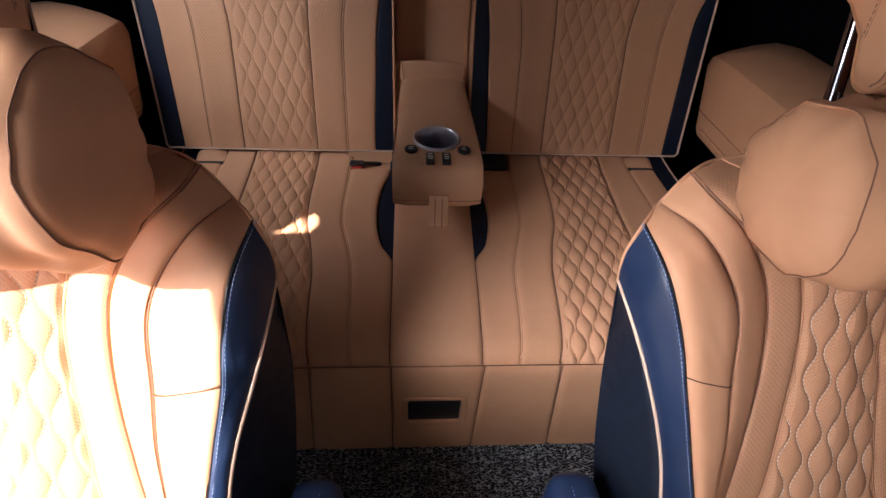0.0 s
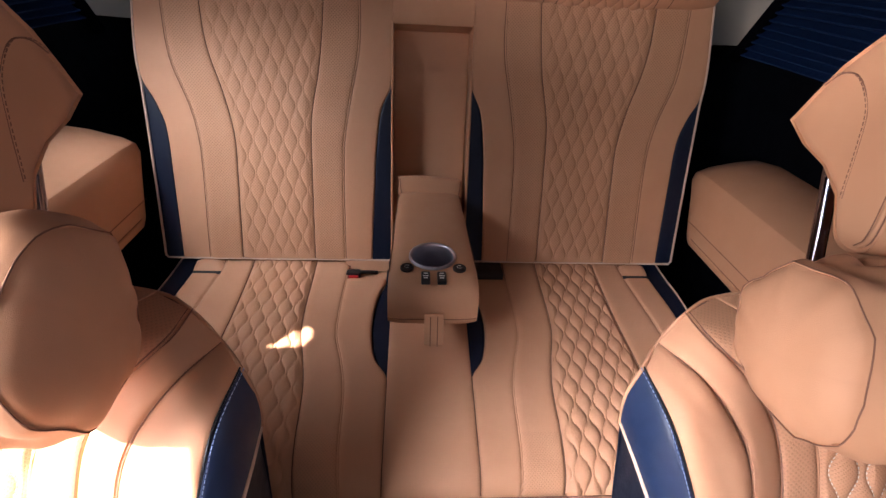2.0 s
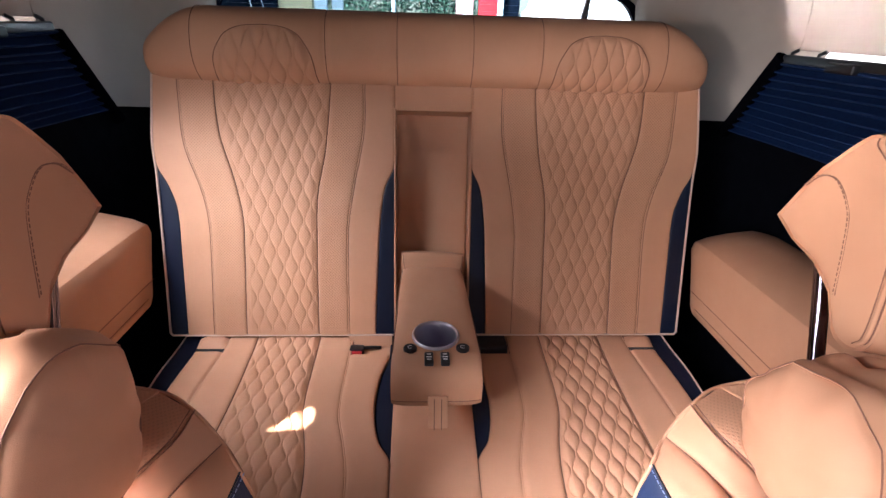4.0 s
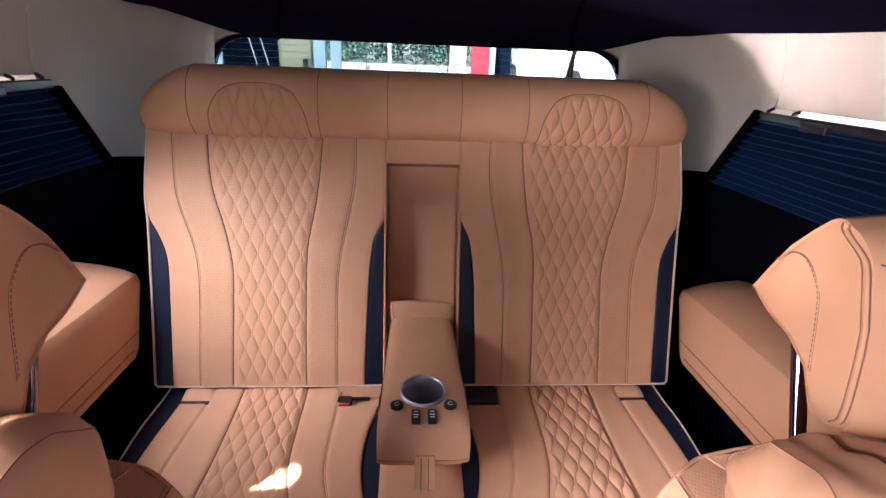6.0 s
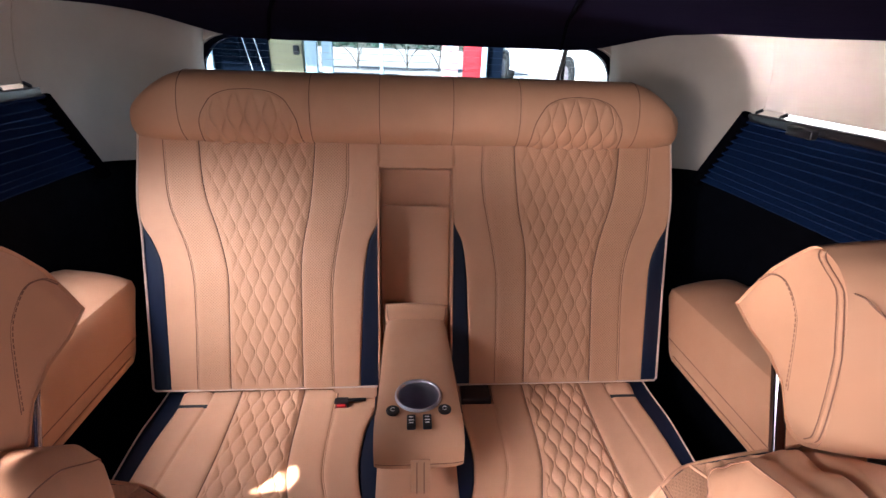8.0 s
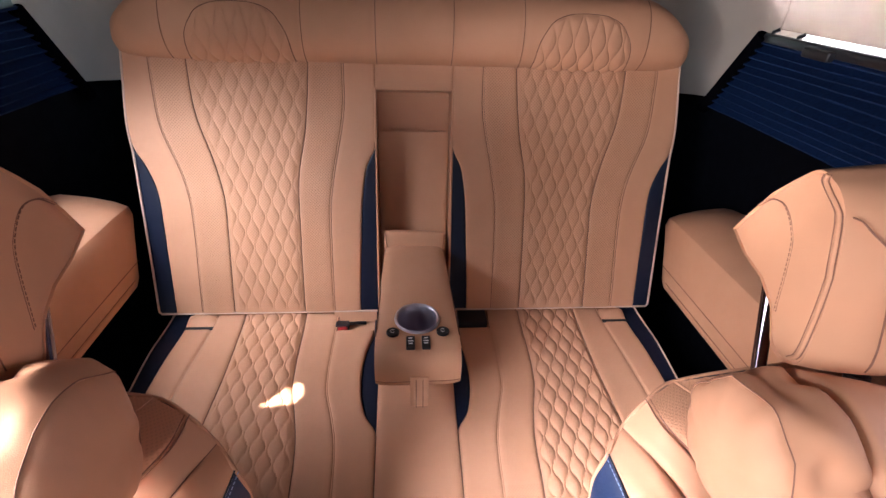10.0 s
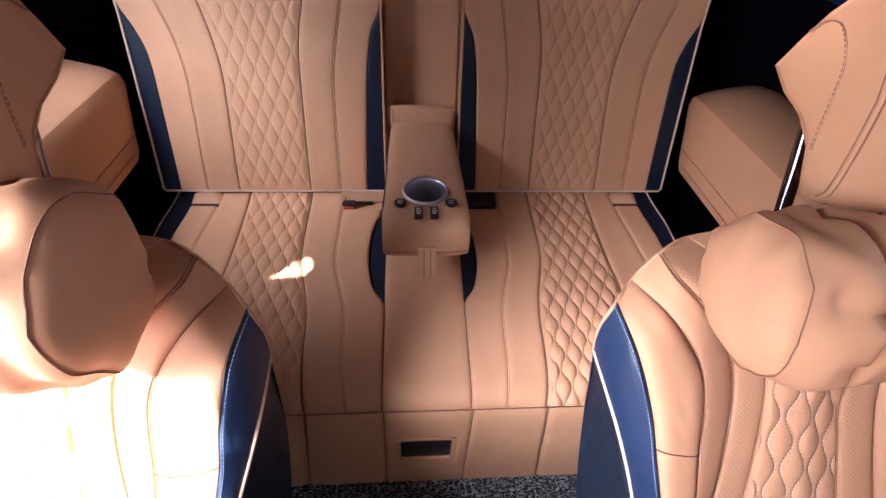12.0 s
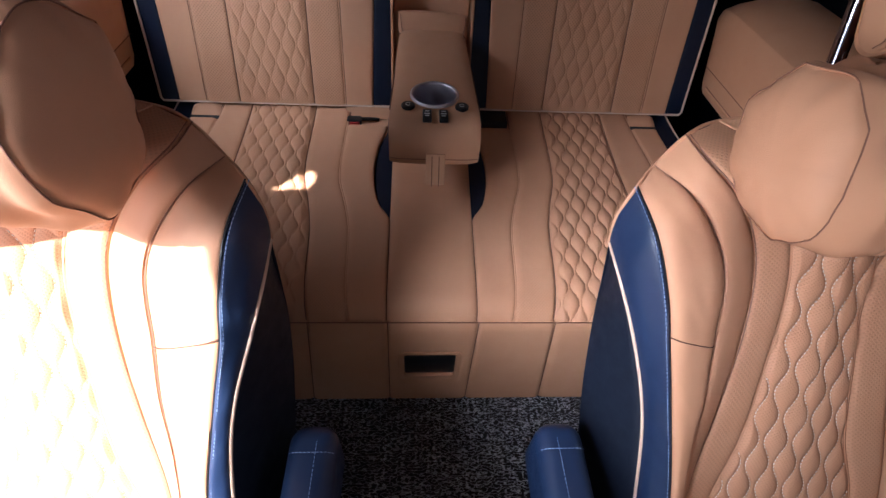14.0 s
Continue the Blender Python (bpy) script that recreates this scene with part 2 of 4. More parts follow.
def disc(r, h, n=32, bevel=0.0, m=None):
    bm = bmesh.new()
    bmesh.ops.create_cone(bm, cap_ends=True, segments=n, radius1=r, radius2=r, depth=h)
    if bevel:
        bmesh.ops.bevel(bm, geom=[e for e in bm.edges if len(e.link_faces) == 2 and e.calc_face_angle() > 0.8], offset=bevel, segments=2, affect="EDGES")
    if m is not None:
        bm.transform(m)
    return bm


def stitches(points, length=0.0032, gap=0.0016, r=0.0005):
    """Separate thread stitches along a line, joined in one mesh."""
    p = [Vector(q) for q in points]
    bm = bmesh.new()
    run, on = 0.0, True
    start = p[0]
    for a, b in zip(p, p[1:]):
        d, done = (b - a), 0.0
        ln = d.length
        if ln < 1e-7:
            continue
        d = d / ln
        side = d.cross(Vector((0.3, 0.5, 0.81))).normalized()
        up = side.cross(d)
        while done < ln:
            step = min((length if on else gap) - run, ln - done)
            if on:
                s0, s1 = a + d * done, a + d * (done + step)
                ends = [[bm.verts.new(s + r * (c * side + e * up)) for c, e in ((1, 0), (0, 1), (-1, 0), (0, -1))] for s in (s0, s1)]
                for k in range(4):
                    bm.faces.new((ends[0][k], ends[0][(k + 1) % 4], ends[1][(k + 1) % 4], ends[1][k]))
            run += step
            done += step
            if run >= (length if on else gap) - 1e-9:
                run, on = 0.0, not on
    return bm


def pillowed(u, edge=0.12, power=2.5):
    """0 at the seams, 1 over the middle of a padded panel."""
    return 1 - abs(2 * u - 1) ** power


def quilt(x, s, w=0.0155, period=0.071, amp=0.0056):
    """Height from 0 to 1 of quilting sewn along waving lines that meet and part."""
    k = math.floor(x / w)

    def line(i):
        return i * w + amp * (1 if i % 2 else -1) * math.sin(2 * math.pi * s / period)
    while x < line(k):
        k -= 1
    while x > line(k + 1):
        k += 1
    a, b = line(k), line(k + 1)
    u = (x - a) / max(b - a, 1e-5)
    return (4 * u * (1 - u)) ** 0.55 * min(1.0, (b - a) / (w + 2 * amp)) ** 0.8


# ---- the setting ----
WALL = 0.76
CEIL = 1.19


def prism(poly, x0, x1):
    """A plate between x0 and x1 with an outline of (y, z) corners."""
    return capped([[Vector((x0, y, z)) for y, z in poly], [Vector((x1, y, z)) for y, z in poly]])


def plate(poly, z0, z1):
    """A plate between z0 and z1 with an outline of (x, y) corners."""
    return capped([[Vector((x, y, z0)) for x, y in poly], [Vector((x, y, z1)) for x, y in poly]])


def structure(name, bm, mat, label, category, smooth=False):
    return tagged(part(name, bm, mat, None, smooth=smooth), label, category, kind="structure")


tagged(part("floor", block(-0.9, 0.9, -2.3, 1.3, -0.05, 0.0, 0.0), CARPET, smooth=False),
       "dark grey looped carpet with pale flecks on the cabin floor", "floor", kind="structure")

for sg, side in ((1, "right"), (-1, "left")):
    a, b = (WALL, WALL + 0.06) if sg > 0 else (-WALL - 0.06, -WALL)
    front = [(-0.10, 0.84), (-2.3, 0.62)] if sg > 0 else [(-0.25, 0.84), (-0.25, 0.10), (-1.35, 0.10), (-1.35, 0.72), (-2.3, 0.72)]
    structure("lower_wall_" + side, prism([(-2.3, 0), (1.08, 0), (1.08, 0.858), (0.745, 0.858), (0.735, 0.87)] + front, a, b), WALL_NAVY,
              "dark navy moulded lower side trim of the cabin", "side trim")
    # pillar trim that sweeps from the side round to the tailgate
    plan = [(0.76, 0.62), (0.757, 0.74), (0.745, 0.83), (0.715, 0.91), (0.665, 0.97), (0.60, 1.01), (0.585, 1.045), (0.60, 1.10), (0.83, 1.10), (0.83, 0.62)]
    rings = []
    for z in np.linspace(0.861, 1.24, 12):
        lean = -0.05 * max(0.0, (z - 1.05) / 0.19) ** 2
        cut = max(0.0, 0.745 - 0.62 - (z - 0.861) * 0.72) if z < 1.035 else 0.0
        ring = []
        for k, (x, y) in enumerate(plan):
            if k in (0, len(plan) - 1):
                y += cut
            elif k == 1:
                y = max(y, 0.62 + cut + 0.01)
            ring.append(Vector((sg * (x + lean), y, z - 0.036 * min(1.0, max(0.0, (y - 0.76) / 0.2)) * (1.24 - z) / 0.379)))
        rings.append(ring)
    structure("pillar_trim_" + side, capped(rings), BEIGE, "beige rear pillar trim curving round to the tailgate", "pillar trim", True)
    rail = [[Vector((sg * x, y, z)) for x, z in ((0.7615, 1.032 if sg > 0 else 1.046), (0.7580, 1.10), (0.7475, 1.15), (0.7345, 1.19), (0.712, 1.213), (0.66, 1.226), (0.60, 1.232), (0.60, 1.243), (0.83, 1.243), (0.83, 1.034))] for y in ((-2.3, -0.5, 0.2, 0.68) if sg > 0 else (0.42, 0.50, 0.58, 0.68))]
    structure("roof_rail_" + side, capped(rail), BEIGE, "beige trim above the side windows", "roof rail trim", True)

structure("door_panel_right", prism([(-2.3, 0.60), (-2.3, 1.04), (-0.10, 1.04), (-0.10, 0.80)], WALL, WALL + 0.06), DARK, "dark closed side door beside the seats", "door panel")
# unseen panels added to keep stray sun off the bench
for y0, y1 in ((-0.30, -0.215), (-0.135, 0.42)):
    structure("sun_block_left", prism([(y0, 0.80), (y0, 1.225), (y1, 1.225), (y1, 0.80)], -WALL - (0.05 if y1 > 0 else 0.008), -WALL), DARK, "dark unseen panel added to hold the sun off the bench", "window post")
# added unseen plate; its hole is traced back along the sun from the cushion
hole = [(-0.148, 0.930), (-0.157, 1.016), (-0.160, 1.035), (-0.186, 1.052), (-0.207, 1.050), (-0.210, 1.026)]
rim = [(-0.09, 0.80), (-0.09, 1.02), (-0.09, 1.16), (-0.17, 1.16), (-0.245, 1.16), (-0.245, 0.80)]
loops = [(hole, -0.757), (rim, -0.757), (rim, -0.766), (hole, -0.766), (hole, -0.757)]
structure("sun_gap_plate_left", sheet([[Vector((x, y, z)) for y, z in ring] for ring, x in loops], closed=True), DARK, "dark unseen plate with a hole cut for the cushion's sun patch", "window edge")
# unseen block added to stop the sun above the hole
structure("sun_gap_cap_left", block(-0.80, -0.755, -0.22, -0.13, 1.11, 1.23, 0.0), BEIGE, "beige unseen block added over the hole to stop stray sun", "roof rail trim")
# unseen plate added: its slanted lower edge ends the sun at the seat's aisle side
cutoff_edge = []
for o, s, h in spline([(0.246, 0.076, -0.071), (0.241, 0.11, -0.047), (0.226, 0.163, -0.036), (0.209, 0.232, -0.031), (0.200, 0.291, -0.030), (0.197, 0.387, -0.03), (0.195, 0.56, -0.03)], 10):
    o, h = o + 0.012 * min(1.0, max(0.0, (s - 0.06) / 0.10)), h + 0.023 * min(1.0, max(0.0, (s - 0.10) / 0.10))
    px, py, pz = -0.437 + o + 0.004, -0.114 - 0.5664 * s - 0.8241 * h, 0.70 - 0.8241 * s + 0.5664 * h
    k = (px + 0.74) / SUN_DIR.x
    cutoff_edge.append((py - k * SUN_DIR.y, pz - k * SUN_DIR.z))
cutoff_edge = [p for p in cutoff_edge if p[1] < 1.28]
structure("sun_cutoff_left", prism(cutoff_edge + [(-2.3, cutoff_edge[-1][1]), (-2.3, 1.28), (cutoff_edge[0][0], 1.28)], -0.745, -0.735), DARK, "dark unseen plate added to end the sun at the seat's aisle side", "door frame")
# unseen plate added outside; its edge shapes the lamp's patch on the trim
structure("patch_mask_left", prism([(-0.90, 0.95), (-0.93, 0.615), (-0.946, 0.589), (-0.961, 0.584), (-0.994, 0.570), (-1.029, 0.559), (-1.12, 0.549), (-1.60, 0.52), (-1.60, 0.20), (-0.60, 0.20), (-0.60, 0.95)], -1.16, -1.14), DARK, "dark unseen plate added to shape the lamp patch on the right trim", "door")
# unseen wall carried up to the roof to block skylight from ahead
structure("front_sky_block", block(-0.85, 0.85, -2.36, -2.3, 0, 1.244, 0.0), DARK, "dark unseen wall added to keep skylight out at the front", "wall")

# ceiling: navy lining with a lower rear edge
rows = []
for y in list(np.linspace(-0.55, 0.5, 5)) + list(np.linspace(0.55, 0.93, 12)) + [0.948, 0.955, 0.955]:
    row = []
    back = min(1.0, max(0.0, (y - 0.50) / 0.45))
    back = back * back * (3 - 2 * back)
    half = 0.712 - 0.02 * back
    for u in np.linspace(-1, 1, 41):
        x = half * u if u > 0 else (half - 0.07 * (1 - back)) * u
        side = (-0.006 - 0.020 * min(1.0, max(0.0, (0.75 - y) / 0.42))) if u > 0 else 0.010 - 0.018 * min(1.0, max(0.0, (0.75 - y) / 0.35))
        q = min(1.0, max(0.0, (abs(x) - 0.425) / 0.235))
        drop = 0.047 * (1 - q * q * (3 - 2 * q))
        row.append(Vector((x, y, CEIL - drop * back - 0.004 * (1 - u**8) + side * u**4)))
    rows.append(row)
rows[-2] = [p + Vector((0, 0.003, 0.012)) for p in rows[-2]]
rows[-1] = [Vector((p.x, p.y + 0.003, 1.24)) for p in rows[-1]]
tagged(part("ceiling", sheet(rows), HEADLINING), "dark navy cloth headlining with a padded rear edge", "ceiling", kind="structure")
# unseen strip added to close a sun leak along the roof
structure("roof_side_block", block(-0.83, -0.742, -0.25, 1.15, 1.22, 1.28, 0.0), BEIGE, "plain unseen roof edge added to stop sun above the side windows", "roof")
# unseen roof; its left notch lets the sun reach the seat's shoulder
structure("roof", plate([(-0.735, -2.36), (0.83, -2.36), (0.83, 1.15), (-0.742, 1.15), (-0.742, -0.25), (-0.69, -0.25), (-0.69, -0.42), (-0.655, -0.465), (-0.650, -0.51), (-0.700, -0.60), (-0.716, -0.66), (-0.735, -0.68)], 1.245, 1.28), BEIGE, "plain unseen roof above the lining, notched at the left to shape the sun", "roof")
for sx in (-0.375, 0.392):
    line = []
    for y in np.linspace(0.955, 0.10, 30):
        back = min(1.0, max(0.0, (y - 0.50) / 0.45))
        line.append((sx * (y + 0.39) / 1.345, y, CEIL - 0.0052 - 0.047 * back * back * (3 - 2 * back)))
    structure("trim_seam", tube(line, 0.0030), DARK, "dark joint in the navy headlining", "trim seam", True)


def rounded_rect(hx, z0, z1, r, n=8):
    pts = []
    for cx, cz, a0 in ((hx - r, z1 - r, 0), (-hx + r, z1 - r, 90), (-hx + r, z0 + r, 180), (hx - r, z0 + r, 270)):
        pts += [(cx + r * math.cos(radians(a0 + 90 * k / n)), cz + r * math.sin(radians(a0 + 90 * k / n))) for k in range(n + 1)]
    return pts


def ring_plate(inner, outer, y0, y1):
    loops = [(inner, y0), (outer, y0), (outer, y1), (inner, y1), (inner, y0)]
    return sheet([[Vector((x, y, z)) for x, z in ring] for ring, y in loops], closed=True)


window_1 = thing("window_1", "wide tailgate window with rounded corners and heating lines", "rear window", kind="structure", at=(0, 1.06, 0.9))
INNER = rounded_rect(0.598, 0.84, 1.143, 0.105, 12)
OUTER = rounded_rect(0.628, 0.82, 1.151, 0.125, 12)
ob = part("window_frame", ring_plate(INNER, OUTER, 1.074, 1.10), DARK_NAVY, window_1)
ob.matrix_parent_inverse = Matrix.Translation((0, -1.06, -0.9))
pane = part("pane", capped([[Vector((x, 1.085, z)) for x, z in INNER], [Vector((x, 1.089, z)) for x, z in INNER]]), GLASS, window_1, smooth=False)
pane.matrix_parent_inverse = Matrix.Translation((0, -1.06, -0.9))
pane.visible_shadow = False
for k in range(7):
    w = part("heating_line", tube([(-0.57, 1.083, 1.02 + 0.018 * k), (0.57, 1.083, 1.02 + 0.018 * k)], 0.0006, 4), BLACK, window_1)
    w.matrix_parent_inverse = Matrix.Translation((0, -1.06, -0.9))
structure("tailgate_surround", ring_plate(OUTER, rounded_rect(0.78, 0.70, 1.245, 0.03, 12), 1.045, 1.10), BEIGE, "beige trim round the tailgate window", "tailgate trim")
structure("tailgate_lower", block(-0.80, 0.80, 1.038, 1.044, 0.0, 0.838, 0.0), DARK, "dark lower tailgate trim behind the bench", "tailgate")
structure("tailgate_upper", block(-0.80, 0.80, 1.052, 1.10, 1.247, 1.27, 0.0), BEIGE, "pale strip above the tailgate window", "tailgate")

# ---- rear bench ----
REC = radians(16.7)
P0 = Vector((0, 0.495, 0.402))
BU = Vector((0, math.sin(REC), math.cos(REC)))
BN = Vector((0, -math.cos(REC), math.sin(REC)))


def on_back(x, s, h):
    return P0 + Vector((x, 0, 0)) + BU * s + BN * h


CS, CC = 0.1807, 0.9836


def on_seat(x, s, h):
    """A place on the cushion; s runs from the front seam to the back."""
    r = 0.045
    arc = r * 1.35
    if s >= arc:
        q = s - arc + 0.040
        return Vector((x, q * CC - h * CS + 0.0, 0.298 + q * CS + h * CC))
    a = (1 - s / arc) * 1.35
    base = Vector((x, 0.040 * CC, 0.298 + 0.040 * CS))
    cen = base + r * Vector((0, CS, -CC))
    n = Vector((0, -CS * math.cos(a) - CC * math.sin(a), CC * math.cos(a) - CS * math.sin(a)))
    return cen + n * float(r + h)


bench = thing("rear_bench", "tan and navy quilted leather bench with its centre armrest down", "bench seat", at=(0, 0.25, 0))
BENCH_INV = Matrix.Translation((0, -0.25, 0))


def bench_part(name, bm, mat, label="", parent=None, smooth=True):
    ob = part(name, bm, mat, parent or bench, label, smooth)
    if parent is None:
        ob.matrix_parent_inverse = BENCH_INV
    return ob


def strip(place, fa, fb, s0, s1, sg, puff=0.0035, base=0.0, quilted=0.0, nu=None, nv=None, quilt_x=0.338):
    """A padded panel between two seam lines x = fa(s) and x = fb(s)."""
    wide = max(abs(fb(s) - fa(s)) for s in np.linspace(s0, s1, 20))
    nu = (nu or (int(wide / 0.0018) if quilted else int(wide / 0.006))) + 8
    nv = nv or int((s1 - s0) / (0.0036 if quilted else 0.009))
    rows, uv = [], []
    for s in np.linspace(s0, s1, nv + 1):
        a, b = fa(s), fb(s)
        row, ur = [], []
        e = min(0.08, 0.0013 / max(abs(b - a), 1e-3))
        grid = [0.0, e, 2.2 * e] + [3.5 * e + (1 - 7 * e) * k / (nu - 6) for k in range(nu - 5)] + [1 - 2.2 * e, 1 - e, 1.0]
        for k, u in enumerate(grid):
            x = a + (b - a) * u
            h = base + 0.6 * puff * pillowed(u, power=12 if abs(b - a) > 0.05 else 5)
            if k in (0, nu):
                h -= 0.0016
            if quilted:
                fade = min(1.0, 14 * u * (1 - u)) * min(1.0, 0.05 + (s - s0) / 0.022)
                h += quilted * fade * (quilt(x - quilt_x, s) if quilted < 0.005 else quilt(x - quilt_x, s, 0.0165, 0.062, 0.0058))
            row.append(place(sg * x, s, h))
            ur.append((x, s))
        rows.append(row)
        uv.append(ur)
    bm = sheet(rows, uv=uv)
    if sg < 0:
        bmesh.ops.reverse_faces(bm, faces=bm.faces)
    return bm


EDGE = along([(0, 0.590), (0.36, 0.593), (0.43, 0.597), (0.56, 0.588), (0.66, 0.585)])
NAV_OUT = along([(0, 0.552), (0.19, 0.553), (0.29, 0.556), (0.34, 0.572), (0.385, 0.5925)])
S1 = along([(0, 0.491), (0.20, 0.487), (0.27, 0.489), (0.33, 0.500), (0.42, 0.529), (0.50, 0.535), (0.66, 0.536)])
S2 = along([(0, 0.420), (0.20, 0.416), (0.27, 0.416), (0.35, 0.430), (0.45, 0.457), (0.55, 0.464), (0.66, 0.465)])
S3 = along([(0, 0.258), (0.20, 0.257), (0.32, 0.253), (0.42, 0.234), (0.55, 0.221), (0.66, 0.220)])
S4 = along([(0, 0.190), (0.20, 0.190), (0.265, 0.187), (0.35, 0.173), (0.46, 0.152), (0.555, 0.150), (0.66, 0.150)])
NAV_IN = along([(0, 0.128), (0.19, 0.121), (0.265, 0.117), (0.34, 0.106), (0.392, 0.0855)])
POCKET = 0.0835
TOP = 0.60

for sg in (1, -1):
    bench_part("plain_panel", strip(on_back, S1, lambda s: NAV_OUT(s) if s < 0.385 else EDGE(s), 0, TOP, sg), TAN)
    bench_part("bolster", strip(on_back, NAV_OUT, EDGE, 0, 0.385, sg, 0.003, -0.002), NAVY, "navy leather side bolster")
    bench_part("perforated_panel", strip(on_back, S2, S1, 0, TOP, sg, 0.005), TAN_BACK)
    bench_part("quilted_panel", strip(on_back, S3, S2, 0, TOP, sg, 0.004, 0.0, 0.0034), TAN_BACK, "wave-quilted tan leather")
    bench_part("perforated_panel", strip(on_back, S4, S3, 0, TOP, sg, 0.005), TAN_BACK)
    bench_part("plain_panel", strip(on_back, lambda s: NAV_IN(s) if s < 0.392 else POCKET, S4, 0, TOP, sg), TAN)
    bench_part("bolster", strip(on_back, lambda s: POCKET, NAV_IN, 0, 0.392, sg, 0.003, -0.002), NAVY, "navy leather side bolster")
    # padded core behind the cover
    x0, x1 = sorted((sg * POCKET, sg * 0.592))
    core = block(x0, x1, 0, 1, 0, 1, 0.0)
    for v in core.verts:
        v.co = on_back(v.co.x, v.co.z * 0.60, -0.004 - 0.10 * v.co.y)
    bench_part("backrest_core", core, TAN, smooth=False)
    for f in (S1, S2, S3, S4):
        for d in ((-0.0024, 0.0024) if f in (S1, S4) else (0.0,)):
            bench_part("seam", tube([on_back(sg * (f(s) + d), s, 0.0008) for s in np.linspace(0, 0.6, 44)], 0.0009, 5), SEAM)
        if f in (S1, S4):
            bench_part("welt", tube([on_back(sg * f(s), s, 0.0005) for s in np.linspace(0, 0.6, 44)], 0.0016, 6), TAN)
    pts = [on_back(sg * POCKET, 0, -0.001)] + [on_back(sg * x, 0.0, 0.001) for x in np.linspace(0.09, 0.585, 24)] + [on_back(sg * EDGE(s), s, 0.001) for s in np.linspace(0.006, 0.6, 40)]
    bench_part("piping", tube(pts, 0.0024, 8), PIPING, "cream leather piping")
    bench_part("piping", tube([on_back(sg * POCKET, s, 0.001) for s in np.linspace(0.0, 0.51, 30)], 0.0026, 6), TAN)

# pocket that holds the armrest when it is folded up
tunnel = block(-0.0835, 0.0835, 0, 1, 0, 1, 0.0)
for v in tunnel.verts:
    v.co = on_back(v.co.x, -0.01 + v.co.z * 0.67, -0.085 - 0.02 * v.co.y)
bench_part("pocket_back", tunnel, TAN, smooth=False)
inset = block(-0.0815, 0.0815, 0, 1, 0, 1, 0.0)
for v in inset.verts:
    v.co = on_back(v.co.x, 0.05 + v.co.z * 0.37, -0.055 - 0.029 * v.co.y)
bmesh.ops.bevel(inset, geom=inset.edges[:], offset=0.003, segments=2, affect="EDGES")
bench_part("pocket_pad", inset, TAN)
bench_part("plain_panel", strip(on_back, lambda s: -POCKET, lambda s: POCKET, 0.508, TOP, 1, 0.004), TAN)
lip = block(-0.0835, 0.0835, 0, 1, 0, 1, 0.0)
for v in lip.verts:
    v.co = on_back(v.co.x, 0.506 + v.co.z * 0.15, -0.002 - 0.085 * v.co.y)
bench_part("pocket_lintel", lip, TAN, smooth=False)

# rolled headrest along the top
rows = []
nx = 150
for k in range(nx + 1):
    x = -0.594 + 1.188 * k / nx
    e = max(0.0, (abs(x) - 0.47) / 0.124)
    top, bottom = 0.708 - 0.075 * e**1.9, 0.553 + 0.012 * e**3
    deep = 0.079 * (1 - 0.35 * e**4)
    if k in (0, nx):
        top, bottom, deep = top - 0.012, bottom + 0.012, deep * 0.8
    ring = []
    for j in range(36):
        a = 2 * math.pi * j / 36
        c, d = math.cos(a), math.sin(a)
        ss = (top + bottom) / 2 + (top - bottom) / 2 * math.copysign(abs(d) ** 0.85, d)
        hh = -0.030 + deep * math.copysign(abs(c) ** 0.85, c)
        seam = min(abs(abs(x) - q) for q in (0.078, 0.222, 0.485))
        hh -= 0.0025 * max(0.0, 1 - seam / 0.004) * (c > -0.3)
        ring.append(on_back(x, ss, hh))
    rows.append(ring)
roll = bench_part("headrest_roll", capped(rows), TAN, "tan leather headrest roll across the bench")


def roll_skin(x, a, lift):
    """A place on the front of the headrest roll, at the angle a (0 forwards, 90 up)."""
    c, d = math.cos(radians(a)), math.sin(radians(a))
    return on_back(x, 0.6305 + (0.0775 + lift) * math.copysign(abs(d) ** 0.85, d), -0.030 + (0.079 + lift) * math.copysign(abs(c) ** 0.85, c))


for sg in (1, -1):
    patch, mid = [], 0.352 if sg > 0 else 0.346
    for i in range(61):
        q = i / 60
        a = -75 + 92 * q
        half = 0.104 - 0.010 * q
        if q > 0.42:
            half *= max(0.0, 1 - ((q - 0.42) / 0.58) ** 2.6) ** 0.42 * 0.999 + 0.001
        row = []
        for j in range(131):
            u = j / 130
            x = mid + half * (2 * u - 1)
            rim = min(1.0, 12 * u * (1 - u)) * min(1.0, 8 * (1 - q))
            row.append(roll_skin(sg * x, a, 0.0008 + 0.0056 * rim * quilt(x - mid, 0.0013 * a, 0.0175, 0.080, 0.0063)))
        patch.append(row)
    bm = sheet(patch)
    if sg < 0:
        bmesh.ops.reverse_faces(bm, faces=bm.faces)
    bench_part("quilted_patch", bm, TAN, "wave-quilted tan leather patch", roll)
    rim = [p[0] for p in patch] + [p[-1] for p in reversed(patch)]
    bench_part("seam", tube(rim, 0.0009, 5), SEAM, parent=roll)
    for x in (0.078, 0.222, 0.485):
        bench_part("seam", tube([roll_skin(sg * x, a, -0.0004) for a in np.linspace(-80, 110, 40)], 0.0007, 5), SEAM, parent=roll)

# cushion
C1 = along([(0, 0.515), (0.24, 0.505), (0.37, 0.487), (0.50, 0.464), (0.56, 0.46)])
C2 = along([(0, 0.440), (0.26, 0.416), (0.37, 0.405), (0.50, 0.399), (0.56, 0.399)])
C3 = along([(0, 0.219), (0.10, 0.228), (0.20, 0.232), (0.26, 0.242), (0.34, 0.259), (0.50, 0.257), (0.56, 0.257)])
